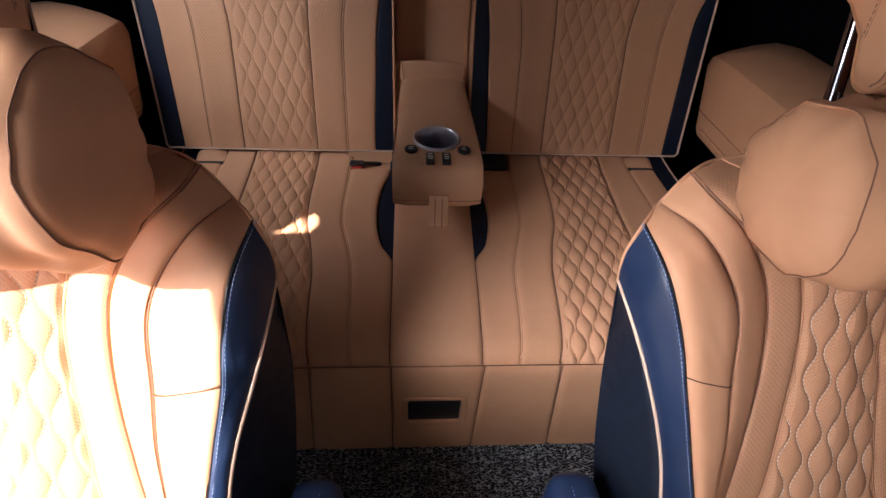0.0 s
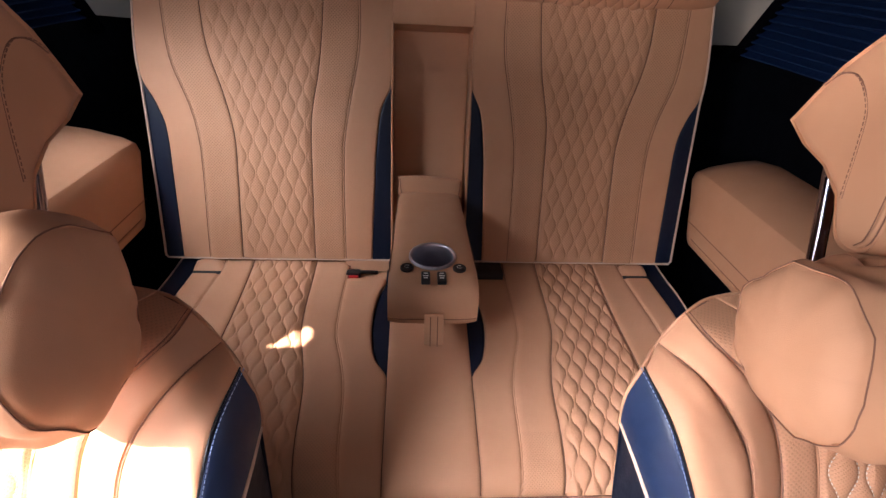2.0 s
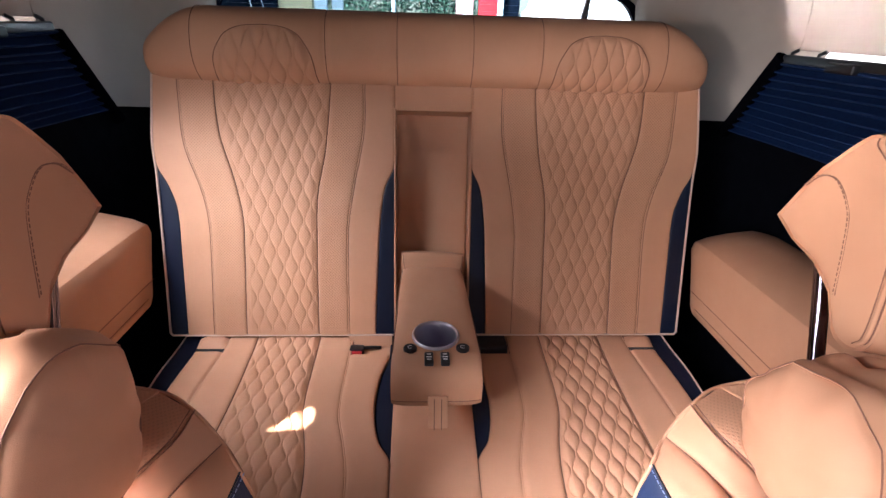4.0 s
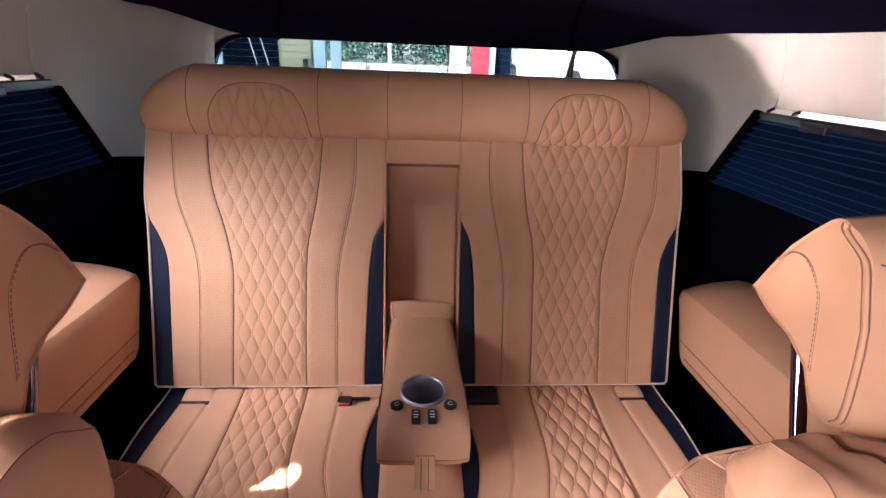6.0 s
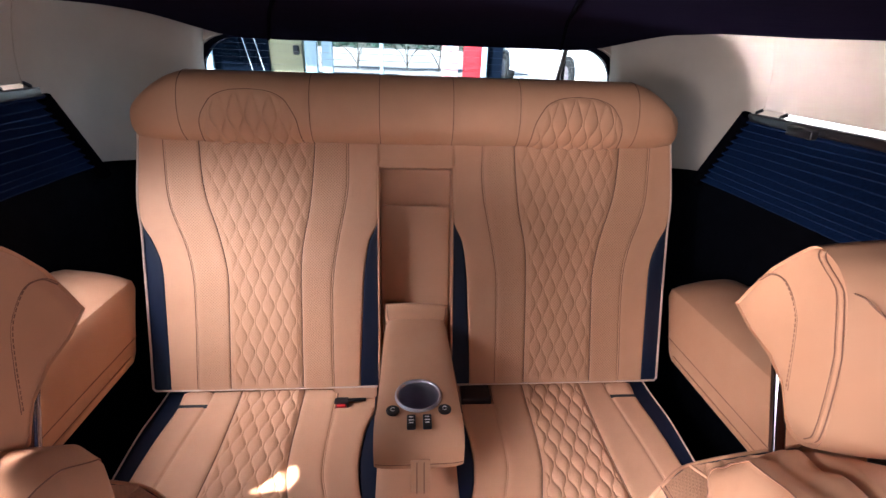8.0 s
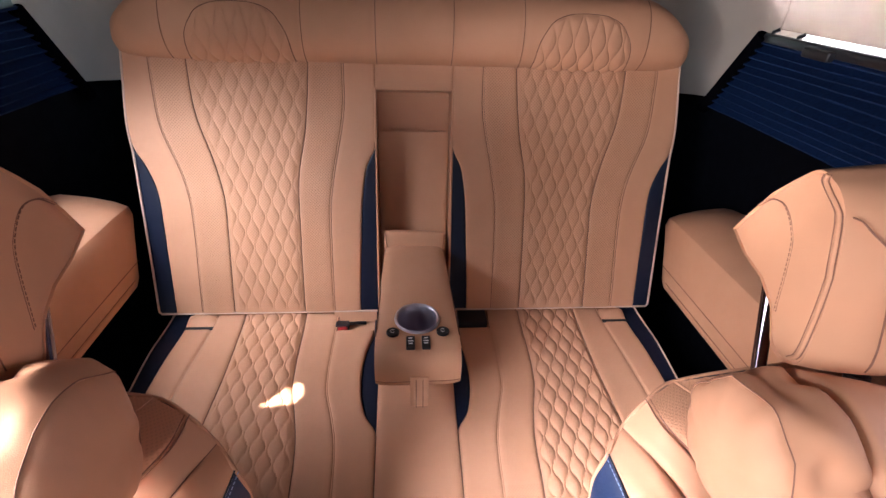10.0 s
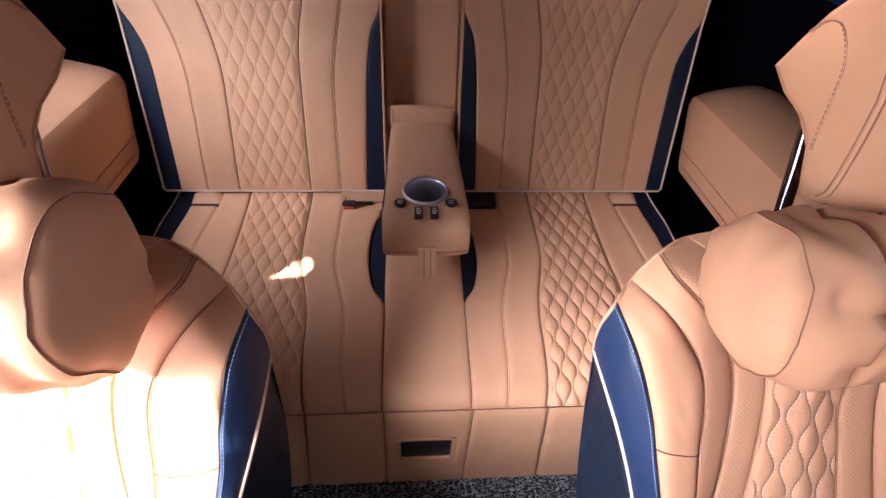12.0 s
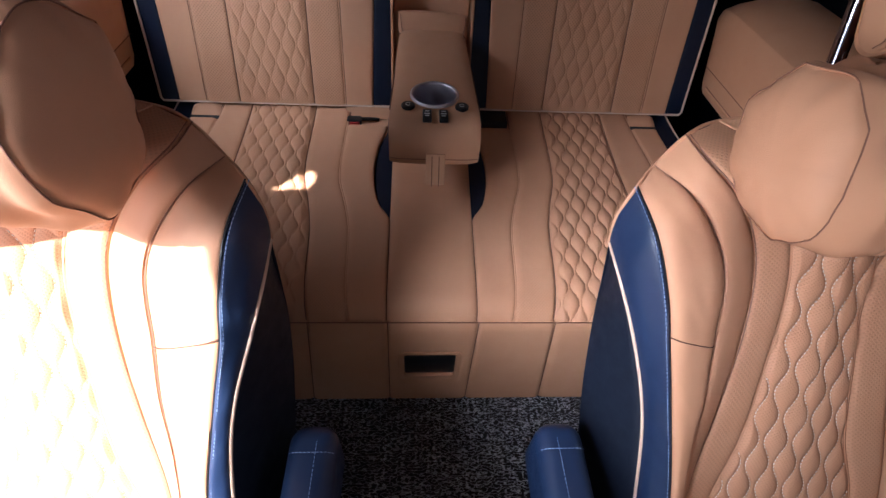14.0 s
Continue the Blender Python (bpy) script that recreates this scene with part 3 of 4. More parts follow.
C4 = along([(0, 0.147), (0.09, 0.154), (0.20, 0.158), (0.26, 0.170), (0.33, 0.187), (0.50, 0.182), (0.56, 0.182)])
C5 = 0.0805
CNAV = along([(0.222, 0.0815), (0.265, 0.105), (0.337, 0.117), (0.42, 0.110), (0.475, 0.094)])
CEND = along([(0, 0.60), (0.30, 0.588), (0.43, 0.582), (0.50, 0.57), (0.56, 0.565)])
CNO = along([(0, 0.565), (0.30, 0.553), (0.40, 0.542), (0.48, 0.527), (0.56, 0.52)])
for sg in (1, -1):
    bench_part("bolster", strip(on_seat, CNO, CEND, 0, 0.55, sg, 0.003, -0.006), NAVY, "navy leather side bolster")
    bench_part("plain_panel", strip(on_seat, C1, CNO, 0, 0.485, sg, 0.008), TAN)
    bench_part("plain_panel", strip(on_seat, C2, C1, 0, 0.55, sg, 0.008), TAN)
    bench_part("quilted_panel", strip(on_seat, C3, C2, 0, 0.55, sg, 0.006, 0.0, 0.0085 if sg > 0 else 0.0068, quilt_x=0.325), TAN, "wave-quilted tan leather")
    bench_part("perforated_panel", strip(on_seat, C4, C3, 0, 0.115, sg, 0.008, nv=14), TAN_PERF)
    bench_part("plain_panel", strip(on_seat, C4, C3, 0.115, 0.55, sg, 0.008), TAN)
    bench_part("plain_panel", strip(on_seat, lambda s: C5 if s < 0.222 else CNAV(s), C4, 0, 0.475, sg, 0.008), TAN)
    bench_part("bolster", strip(on_seat, lambda s: 0.072, lambda s: CNAV(s), 0.224, 0.55, sg, 0.002, -0.006), NAVY, "navy leather centre bolster")
    for f in (C1, C2, C3, C4, lambda s: C5):
        for d in ((-0.0027, 0.0027) if f in (C4, C1) else (0.0,)):
            bench_part("seam", tube([on_seat(sg * (f(s) + d), s, 0.0014) for s in np.linspace(0, 0.53 if f in (C1, C2, C3, C4) else 0.22, 44)], 0.0009, 5), SEAM)
        if f in (C4, C1):
            bench_part("welt", tube([on_seat(sg * f(s), s, 0.0012) for s in np.linspace(0, 0.53, 44)], 0.0019, 6), TAN)
    bench_part("piping", tube([on_seat(sg * CEND(s), s, -0.004) for s in np.linspace(0, 0.54, 30)], 0.0017, 6), PIPING)
bench_part("plain_panel", strip(on_seat, lambda s: -C5, lambda s: C5, 0, 0.55, 1, 0.008, nu=32), TAN)
for sg in (1, -1):
    # flat black strip stands in for the shade inside the anchor recess
    slot = block(-1, 1, 0, 1, 0, 1, 0.0)
    for v in slot.verts:
        v.co = on_seat(sg * 0.494 + v.co.x * 0.031, 0.484 + 0.009 * v.co.y, -0.006 + 0.010 * v.co.z)
    holder = bench_part("belt_slot_shade", slot, BLACK, "black strip for the shade inside the belt anchor's recess", smooth=False)
    flap = [[on_seat(sg * 0.494 + 0.031 * u, 0.492 + 0.031 * q, 0.001 + 0.012 * math.sin(1.9 * q) * (1 - 0.75 * abs(u) ** 3)) for u in np.linspace(-1, 1, 17)] for q in np.linspace(0, 1, 9)]
    bench_part("anchor_flap", sheet(flap), TAN, "tan leather flap", parent=holder)
    bench_part("anchor_lip", tube(flap[0], 0.0022, 7), TAN, parent=holder)
core = block(-0.575, 0.575, 0.035, 0.60, 0.05, 0.262, 0.0)
bench_part("cushion_core", core, DARK_NAVY, smooth=False)
wedge = block(-0.57, 0.57, 0, 1, 0, 1, 0.0)
for v in wedge.verts:
    v.co = on_seat(v.co.x, 0.07 + 0.48 * v.co.y, -0.012 - 0.05 * v.co.z)
bench_part("cushion_pad", wedge, TAN, smooth=False)

# skirt under the cushion, with its pull slot
def skirt_place(x, z, d=0.0):
    return Vector((x, -0.013 + 0.010 * (z / 0.28) - d, z))


XS = (-0.60, -0.245, -0.082, 0.082, 0.245, 0.60)
XT = (-0.60, -0.217, -0.078, 0.084, 0.222, 0.60)
for k in range(5):
    rows = []
    for i in range(29):
        z = 0.28 * i / 28
        q = z / 0.28
        a, b = XS[k] + (XT[k] - XS[k]) * q, XS[k + 1] + (XT[k + 1] - XS[k + 1]) * q
        row = []
        for j in range(41):
            u = j / 40
            x = a + (b - a) * u
            d = 0.003 * pillowed(u, power=20) - (0.0015 if j in (0, 40) else 0.0) - 0.006 * max(0.0, (q - 0.9) / 0.1) ** 2
            if k == 2:
                inx, inz = min(1.0, max(0.0, (0.062 - abs(x - 0.001)) / 0.010)), min(1.0, max(0.0, min(z - 0.075, 0.186 - z) / 0.012))
                d -= 0.008 * inx * inz
            row.append(skirt_place(x, z, d))
        rows.append(row)
    bench_part("skirt_panel", sheet(rows), TAN)
    if k:
        bench_part("seam", tube([skirt_place(XS[k] + (XT[k] - XS[k]) * q, 0.28 * q, 0.0002) for q in np.linspace(0, 1, 12)], 0.0009, 5), SEAM)
slot = block(-0.050, 0.051, -0.0065, 0.03, 0.098, 0.180, 0.004)
bench_part("pull_slot", slot, BLACK, "black recessed pull slot")
bench_part("slot_frame", ring_plate(rounded_rect(0.051, 0.096, 0.181, 0.008), rounded_rect(0.060, 0.080, 0.188, 0.012), -0.0115, -0.004), TAN, "raised leather rim")
bench_part("front_seam", tube([(x, -0.0045, 0.2832) for x in np.linspace(-0.58, 0.58, 30)], 0.0011, 6), SEAM_SOFT)

# centre armrest
arm_rows = []
prof = [(0.545, 0.475), (0.545, 0.545), (0.54, 0.557), (0.50, 0.562), (0.40, 0.560), (0.30, 0.558), (0.235, 0.556), (0.212, 0.551), (0.197, 0.538), (0.191, 0.515), (0.190, 0.490), (0.192, 0.478), (0.20, 0.472), (0.30, 0.470), (0.45, 0.470)]
prof = [(0.545, 0.475), (0.545, 0.545), (0.54, 0.557), (0.50, 0.562), (0.42, 0.5605)] + [(0.36 - 0.003 * k, 0.559 - 0.00007 * k) for k in range(42)] + prof[7:]
for k in range(53):
    u = -1 + 2 * k / 52
    ring = []
    for y, z in prof:
        half = 0.0765 - 0.010 * max(0.0, (y - 0.22) / 0.32)
        q = abs(u) ** 6
        ring.append(Vector((u * half, y + (0.004 * q if y < 0.3 else 0), z - (0.007 * q if z > 0.52 else -0.003 * q))))
    arm_rows.append(ring)
cy = 0.281
arm_mesh = capped(arm_rows)
bmesh.ops.delete(arm_mesh, geom=[f for f in arm_mesh.faces if f.calc_center_median().z > 0.54 and any(math.hypot(v.co.x, v.co.y - cy) < 0.0372 for v in f.verts)], context="FACES")
armrest = bench_part("armrest", arm_mesh, TAN, "tan leather fold-down centre armrest")
bench_part("seam", tube([(x, 0.1895 + 0.004 * abs(x / 0.0765) ** 6, 0.4895) for x in np.linspace(-0.075, 0.075, 20)], 0.0008, 5), SEAM_SOFT, parent=armrest)
for sg in (1, -1):
    bench_part("seam", tube([(sg * (0.0762 - 0.010 * max(0.0, (y - 0.22) / 0.32)), y, 0.552) for y in np.linspace(0.53, 0.24, 20)], 0.0011, 5), SEAM, parent=armrest)
ringm = [(0.0425, 0.5570), (0.0420, 0.5598), (0.0400, 0.5612), (0.0375, 0.5604), (0.0362, 0.558), (0.0358, 0.54), (0.0345, 0.50), (0.0340, 0.488), (0.0300, 0.485), (0.0005, 0.485)]
bm = sheet([[Vector((r * math.cos(a), cy + r * math.sin(a), z)) for a in [2 * math.pi * j / 48 for j in range(48)]] for r, z in ringm], closed=True)
bmesh.ops.recalc_face_normals(bm, faces=bm.faces)
bench_part("cup_holder", bm, CUP_STEEL, "brushed steel cup holder", armrest)
for sg in (1, -1):
    b = bench_part("button", disc(0.0115, 0.006, 32, 0.0015, Matrix.Translation((sg * 0.045, 0.243, 0.5585))), BLACK, "round black button", armrest)
    bench_part("symbol", tube([(sg * 0.045 + 0.004 * math.cos(a), 0.243 + 0.004 * math.sin(a), 0.5618) for a in np.linspace(0.6, 5.6, 14)], 0.0005, 4), WHITE, parent=b)
    s = bench_part("rocker_switch", block(sg * 0.0135 - 0.0075, sg * 0.0135 + 0.0075, 0.203, 0.232, 0.552, 0.5605, 0.002), BLACK, "black rocker switch", armrest)
    for yy, ww in ((0.225, 0.0035), (0.218, 0.0045), (0.212, 0.0035)):
        bench_part("mark", block(sg * 0.0135 - ww, sg * 0.0135 + ww, yy - 0.0011, yy + 0.0011, 0.5602, 0.5610, 0.0), WHITE, parent=s, smooth=False)
tab = bench_part("pull_tab", block(-0.0145, 0.0185, 0.1855, 0.1895, 0.449, 0.503, 0.0015, m=Matrix.Translation((0.002, 0.187, 0.503)) @ Matrix.Rotation(radians(-22), 4, "X") @ Matrix.Translation((-0.002, -0.187, -0.503))), TAN, "tan leather pull tab", armrest)
for x in (-0.004, 0.008):
    bench_part("seam", tube([(x, 0.184, 0.500), (x, 0.164, 0.452)], 0.0008, 4), SEAM, parent=tab)
# soft flap over the armrest hinge
rows = []
for j in range(33):
    u = -1 + 2 * j / 32
    ring = []
    for i in range(28):
        a = 2 * math.pi * i / 28
        c, d = math.cos(a), math.sin(a)
        ss = 0.171 + 0.025 * math.copysign(abs(d) ** 0.45, d) - 0.004 * (u + 0.3) ** 2
        hh = -0.012 + 0.011 * math.copysign(abs(c) ** 0.6, c) * (1 - 0.5 * abs(u) ** 12) + 0.0015 * math.sin(4 * u + 3 * d)
        ring.append(on_back(u * (0.0725 - 0.004 * max(0.0, -d)) + 0.002, ss, hh))
    rows.append(ring)
flap = bench_part("hinge_flap", capped(rows), TAN, "folded tan leather hinge flap")
hem = spline([(-0.066, 0.191, 0.0), (-0.062, 0.160, 0.0006), (-0.055, 0.152, 0.0006), (0.0, 0.154, 0.0006), (0.060, 0.151, 0.0006), (0.067, 0.160, 0.0006), (0.070, 0.187, 0.0)], 40)
bench_part("seam", tube([on_back(*p) for p in hem], 0.0008, 5), SEAM_SOFT, parent=flap)

# ---- captain seats ----
SREC = radians(34.5)
Q0 = Vector((0, -0.114, 0.70))
SU = Vector((0, -math.sin(SREC), -math.cos(SREC)))
SN = Vector((0, -math.cos(SREC), math.sin(SREC)))
SEAT_X = 0.437


def on_captain(o, s, h, sg):
    """A place on a captain seat's back: o from the middle towards the aisle, s down, h out of the face."""
    return Vector((sg * (SEAT_X - o), 0, 0)) + Q0 + SU * s + SN * h


# lines of (o, s, h) from the top edge down to the foot of the backrest
REAR_LINE = [(0.236, 0.090, -0.090), (0.240, 0.177, -0.104), (0.236, 0.317, -0.126), (0.22, 0.56, -0.14)]
PIPE_LINE = [(0.246, 0.076, -0.071), (0.241, 0.11, -0.047), (0.226, 0.163, -0.036), (0.209, 0.232, -0.031), (0.200, 0.291, -0.030), (0.197, 0.387, -0.03), (0.195, 0.56, -0.03)]
STITCH_LINE = [(0.2365, 0.008, -0.038), (0.226, 0.055, -0.004), (0.209, 0.119, 0.001), (0.202, 0.166, 0.003), (0.190, 0.23, 0.0), (0.172, 0.36, 0.0), (0.165, 0.56, 0.0)]
CREASE = [(0.211, -0.013, -0.058), (0.190, 0.015, -0.012), (0.156, 0.062, -0.012), (0.143, 0.104, -0.012), (0.143, 0.168, -0.013), (0.143, 0.236, -0.012), (0.150, 0.31, -0.012), (0.15, 0.56, -0.012)]
PERF1 = [(0.182, -0.046, -0.052), (0.180, -0.025, -0.021), (0.150, 0.010, -0.008), (0.104, 0.064, -0.033), (0.093, 0.111, -0.036), (0.095, 0.179, -0.036), (0.108, 0.266, -0.036), (0.127, 0.367, -0.036), (0.14, 0.56, -0.034)]
PERF2 = [(0.140, -0.0615, -0.068), (0.115, -0.035, -0.028), (0.090, 0.01, -0.018), (0.055, 0.075, -0.036), (0.047, 0.132, -0.040), (0.055, 0.217, -0.040), (0.068, 0.316, -0.040), (0.094, 0.40, -0.040), (0.11, 0.56, -0.038)]
MIDDLE = [(0.0, -0.082, -0.058), (0.0, -0.035, -0.028), (0.0, 0.01, -0.016), (0.0, 0.075, -0.026), (0.0, 0.132, -0.030), (0.0, 0.217, -0.032), (0.0, 0.316, -0.034), (0.0, 0.40, -0.034), (0.0, 0.56, -0.034)]


def band(a, b, sg, mirror, puff=0.0, quilted=0.0, n=90, nu=12, crumple=0.0, tip=0.0):
    """A panel between two lines of the captain seat, on the aisle half or (mirror) the far half."""
    A, B = spline(a, n + 1), spline(b, n + 1)
    rows, uv = [], []
    mids = (A + B) / 2
    run = np.r_[0, np.cumsum(np.linalg.norm(np.diff(mids, axis=0), axis=1))]
    for p, q, v in zip(A, B, run):
        row, ur = [], []
        for k in range(nu + 1):
            u = k / nu
            c = p + (q - p) * u
            c[0] += tip * 4 * u * (1 - u) * max(0.0, 1 - len(rows) / 16)
            h = c[2] + puff * min(1.0, len(rows) / 7) * pillowed(u, power=4) - (0.003 if k in (0, nu) and puff and len(rows) > 3 else 0)
            if crumple:
                h += crumple * min(1.0, 6 * u * (1 - u)) * (noise.noise(Vector((c[0] * 26 + c[1] * 14, c[1] * 20 - c[0] * 10, sg * 3.0))) + 0.5 * noise.noise(Vector((c[0] * 70 + c[1] * 40, c[1] * 34, sg * 5.0))))
            if quilted:
                h += quilted * min(1.0, 10 * u) * quilt(c[0] if not mirror else -c[0], c[1], 0.0172, 0.066, 0.0052)
            row.append(on_captain(-c[0] if mirror else c[0], c[1], h, sg))
            ur.append((float(np.linalg.norm(q - p)) * u, float(v)))
        rows.append(row)
        uv.append(ur)
    bm = sheet(rows, uv=uv)
    if (sg > 0) == bool(mirror):
        bmesh.ops.reverse_faces(bm, faces=bm.faces)
    return bm


def line_on(a, sg, mirror, lift=0.0, n=80, shift=0.0):
    return [on_captain(-(c[0] + shift) if mirror else c[0] + shift, c[1], c[2] + lift, sg) for c in spline(a, n)]


def captain_seat(sg, label):
    wide = 0.0 if sg > 0 else 0.012

    def flared(line, rise=0.0):
        return [(o + wide * min(1.0, max(0.0, (s - 0.06) / 0.10)), s, h + (rise if wide else 0.0) * min(1.0, max(0.0, (s - 0.10) / 0.10))) for o, s, h in line]
    REAR, PIPE, STITCH = flared(REAR_LINE), flared(PIPE_LINE, 0.023), flared(STITCH_LINE)
    puff = 0.011 if sg > 0 else 0.006
    seat = thing("captain_seat", label, "car seat", "captain seats", at=(sg * SEAT_X, -0.4, 0))
    inv = Matrix.Translation((-sg * SEAT_X, 0.4, 0))

    def add(name, bm, mat, label="", parent=None, smooth=True):
        ob = part(name, bm, mat, parent or seat, label, smooth)
        if parent is None:
            ob.matrix_parent_inverse = inv
        return ob
    for mirror in (False, True):
        add("side_panel", band(REAR, PIPE, sg, mirror, 0.004), SHELL, "dark navy leather shell side")
        add("bolster", band(PIPE, STITCH, sg, mirror, puff, nu=16, crumple=0.0022, tip=0.006), BOLSTER, "navy leather side bolster")
        add("shoulder_panel", band(STITCH, CREASE, sg, mirror, puff - 0.001, nu=24, crumple=0.0016), TAN)
        add("inner_panel", band(CREASE, PERF1, sg, mirror, 0.005, nu=16, crumple=0.0010), TAN)
        add("perforated_panel", band(PERF1, PERF2, sg, mirror, 0.004), TAN_PERF)
        quilted = add("quilted_panel", band(PERF2, MIDDLE, sg, mirror, 0.0, 0.0062 if sg > 0 else 0.0045, n=230, nu=64), TAN_FINE, "deep wave-quilted perforated tan leather")
        add("piping", tube(line_on(PIPE, sg, mirror, 0.0015), 0.0021, 8), PIPING, "cream leather piping")
        top = spline([PIPE[0], (0.2473, 0.042, -0.0545), STITCH[0], CREASE[0], PERF1[0], PERF2[0], MIDDLE[0]], 60)
        add("piping", tube([on_captain(-c[0] if mirror else c[0], c[1], c[2] - 0.001, sg) for c in top], 0.0020, 8), TAN)
        add("welt", tube(line_on(PERF2, sg, mirror, -0.0012), 0.0022, 6), TAN)
        for a, pair in ((CREASE, (0.0,)), (PERF1, (-0.0025, 0.0025))):
            for d in pair:
                add("seam", tube(line_on(a, sg, mirror, 0.0, shift=d), 0.0008, 5), SEAM_SOFT)
        add("stitching", stitches(line_on(STITCH, sg, mirror, 0.0035, 160, shift=0.005)), NAVY_THREAD)
        add("seam", tube(line_on(STITCH, sg, mirror, 0.0), 0.0012, 5), BLACK)
        A, B = spline(STITCH, 200), spline(CREASE, 200)
        p, q = A[np.abs(A[:, 1] - 0.160).argmin()], B[np.abs(B[:, 1] - 0.176).argmin()]
        cross = [p + (q - p) * k / 8 for k in range(9)]
        add("seam", tube([on_captain(-c[0] if mirror else c[0], c[1], c[2] + 0.009 * pillowed(k / 8, power=4) + 0.0018, sg) for k, c in enumerate(cross)], 0.0008, 5), SEAM)
        # back shell
        rows = []
        rear = spline([(0.242, 0.05, -0.075)] + REAR[1:], 30)
        add("back_shell", sheet([[on_captain(-o if mirror else o, s, h, sg) for o, h in ((p[0], p[2]), (p[0] * 0.8, p[2] - 0.02), (0.0, p[2] - 0.03))] for p in rear for s in (p[1],)]), NAVY, "dark navy leather seat back")
        crown = []
        for c in spline([PIPE[0], (0.2473, 0.042, -0.0545), STITCH[0], CREASE[0], PERF1[0], PERF2[0], MIDDLE[0]], 40):
            crown.append([on_captain(-c[0] if mirror else c[0], c[1], c[2], sg), on_captain(-c[0] * 0.95 if mirror else c[0] * 0.95, max(c[1] + 0.02, 0.0), c[2] - 0.03, sg)])
        add("crown", sheet(crown), NAVY)
    # thread along the quilting lines
    E2, M2 = spline(PERF2, 300), spline(MIDDLE, 300)
    for i in range(-7, 8):
        run = []
        for ss in np.linspace(0.06, 0.50, 200):
            o = i * 0.0172 + 0.0052 * (1 if i % 2 else -1) * math.sin(2 * math.pi * ss / 0.066)
            wide = np.interp(ss, E2[:, 1], E2[:, 0])
            if abs(o) < wide - 0.004:
                he, hm = np.interp(ss, E2[:, 1], E2[:, 2]), np.interp(ss, M2[:, 1], M2[:, 2])
                run.append(on_captain(o, ss, float(he + (hm - he) * (1 - abs(o) / wide)) + 0.0016, sg))
            elif len(run) > 6:
                add("stitching", stitches(run, 0.0026, 0.0022, 0.0006), THREAD, "cream stitching")
                run = []
            else:
                run = []
        if len(run) > 6:
            add("stitching", stitches(run, 0.0026, 0.0022, 0.0006), THREAD, "cream stitching")
    # seat cushion and base that carry the back
    add("seat_cushion", block(sg * SEAT_X - 0.24, sg * SEAT_X + 0.24, -0.92, -0.40, 0.24, 0.38, 0.04), TAN)
    add("seat_base", block(sg * SEAT_X - 0.20, sg * SEAT_X + 0.20, -0.85, -0.36, 0.0, 0.25, 0.02), BLACK)
    # folded aisle armrest
    xa = sg * (SEAT_X - 0.285)
    arm = block(min(xa - 0.03, xa + 0.03), max(xa - 0.03, xa + 0.03), -0.56, -0.225, 0.30, 0.405, 0.022, 5)
    arm_ob = add("armrest", arm, BOLSTER, "navy leather aisle armrest")
    add("stitching", stitches([(xa - sg * 0.006, y, z) for y, z in spline([(-0.50, 0.406), (-0.26, 0.406), (-0.232, 0.398), (-0.224, 0.375), (-0.2245, 0.31)], 40)]), NAVY_THREAD, parent=arm_ob)
    add("stitching", stitches([(xa + sg * q, -0.262, 0.4052 - 0.010 * max(0.0, (abs(q) - 0.016) / 0.014) ** 2) for q in np.linspace(-0.027, 0.027, 20)]), NAVY_THREAD, parent=arm_ob)
    # headrest on chrome posts: flat sides, a front that swells forwards
    outline = [(0.024, 0.896, 0.0), (0.018, 0.908, 0.0), (0.008, 0.928, 0.0), (-0.004, 0.950, 0.0), (-0.022, 0.972, 0.0), (-0.039, 0.990, 0.1), (-0.052, 0.990, 0.4), (-0.068, 0.978, 0.8),
               (-0.081, 0.954, 1.0), (-0.094, 0.914, 1.0), (-0.103, 0.867, 1.0), (-0.107, 0.838, 0.8), (-0.102, 0.825, 0.4), (-0.090, 0.821, 0.1), (-0.077, 0.829, 0.0), (-0.066, 0.849, 0.0),
               (-0.052, 0.866, 0.0), (-0.022, 0.877, 0.0), (0.012, 0.886, 0.0)]
    reach = 0.010 if sg > 0 else 0.018
    outline = [(y - reach * w, z, w) for y, z, w in outline]
    prof = spline(outline + outline[:1], 73)[:-1]
    cen = np.array([-0.050, 0.900])
    HALF = 0.105

    def shell(u, shrink=0.0, out=0.0):
        """A ring of the headrest at u from -1 to 1 across it."""
        swell = 0.024 * (1 - abs(u) ** 3.2)
        ring = []
        for y, z, w in prof:
            d = (np.array([y, z]) - cen) * (1 - shrink)
            ring.append(Vector((sg * SEAT_X + u * HALF + math.copysign(out, u), cen[0] + d[0] - swell * w + 0.006 * (1 - u * u) * (d[0] > 0.02), cen[1] + d[1] + 0.008 * (1 - u * u) * max(0.0, d[1]) / 0.09)))
        return ring
    rows = [shell(-1, 0.97, 0.0035), shell(-1, 0.6, 0.0035), shell(-1, 0.25, 0.003), shell(-1, 0.10, 0.002), shell(-1, 0.035, 0.0005), shell(-1, 0.008, -0.003)]
    rows += [shell(-0.93 + 1.86 * k / 28) for k in range(29)]
    rows += [shell(1, 0.008, -0.003), shell(1, 0.035, 0.0005), shell(1, 0.10, 0.002), shell(1, 0.25, 0.003), shell(1, 0.6, 0.0035), shell(1, 0.97, 0.0035)]
    head = add("headrest", capped(rows), TAN, "tan leather headrest")
    for u in (-1, 1):
        def on_side(line, lift=0.0026):
            return [Vector((sg * SEAT_X + u * (HALF + lift), y, z)) for y, z in line]
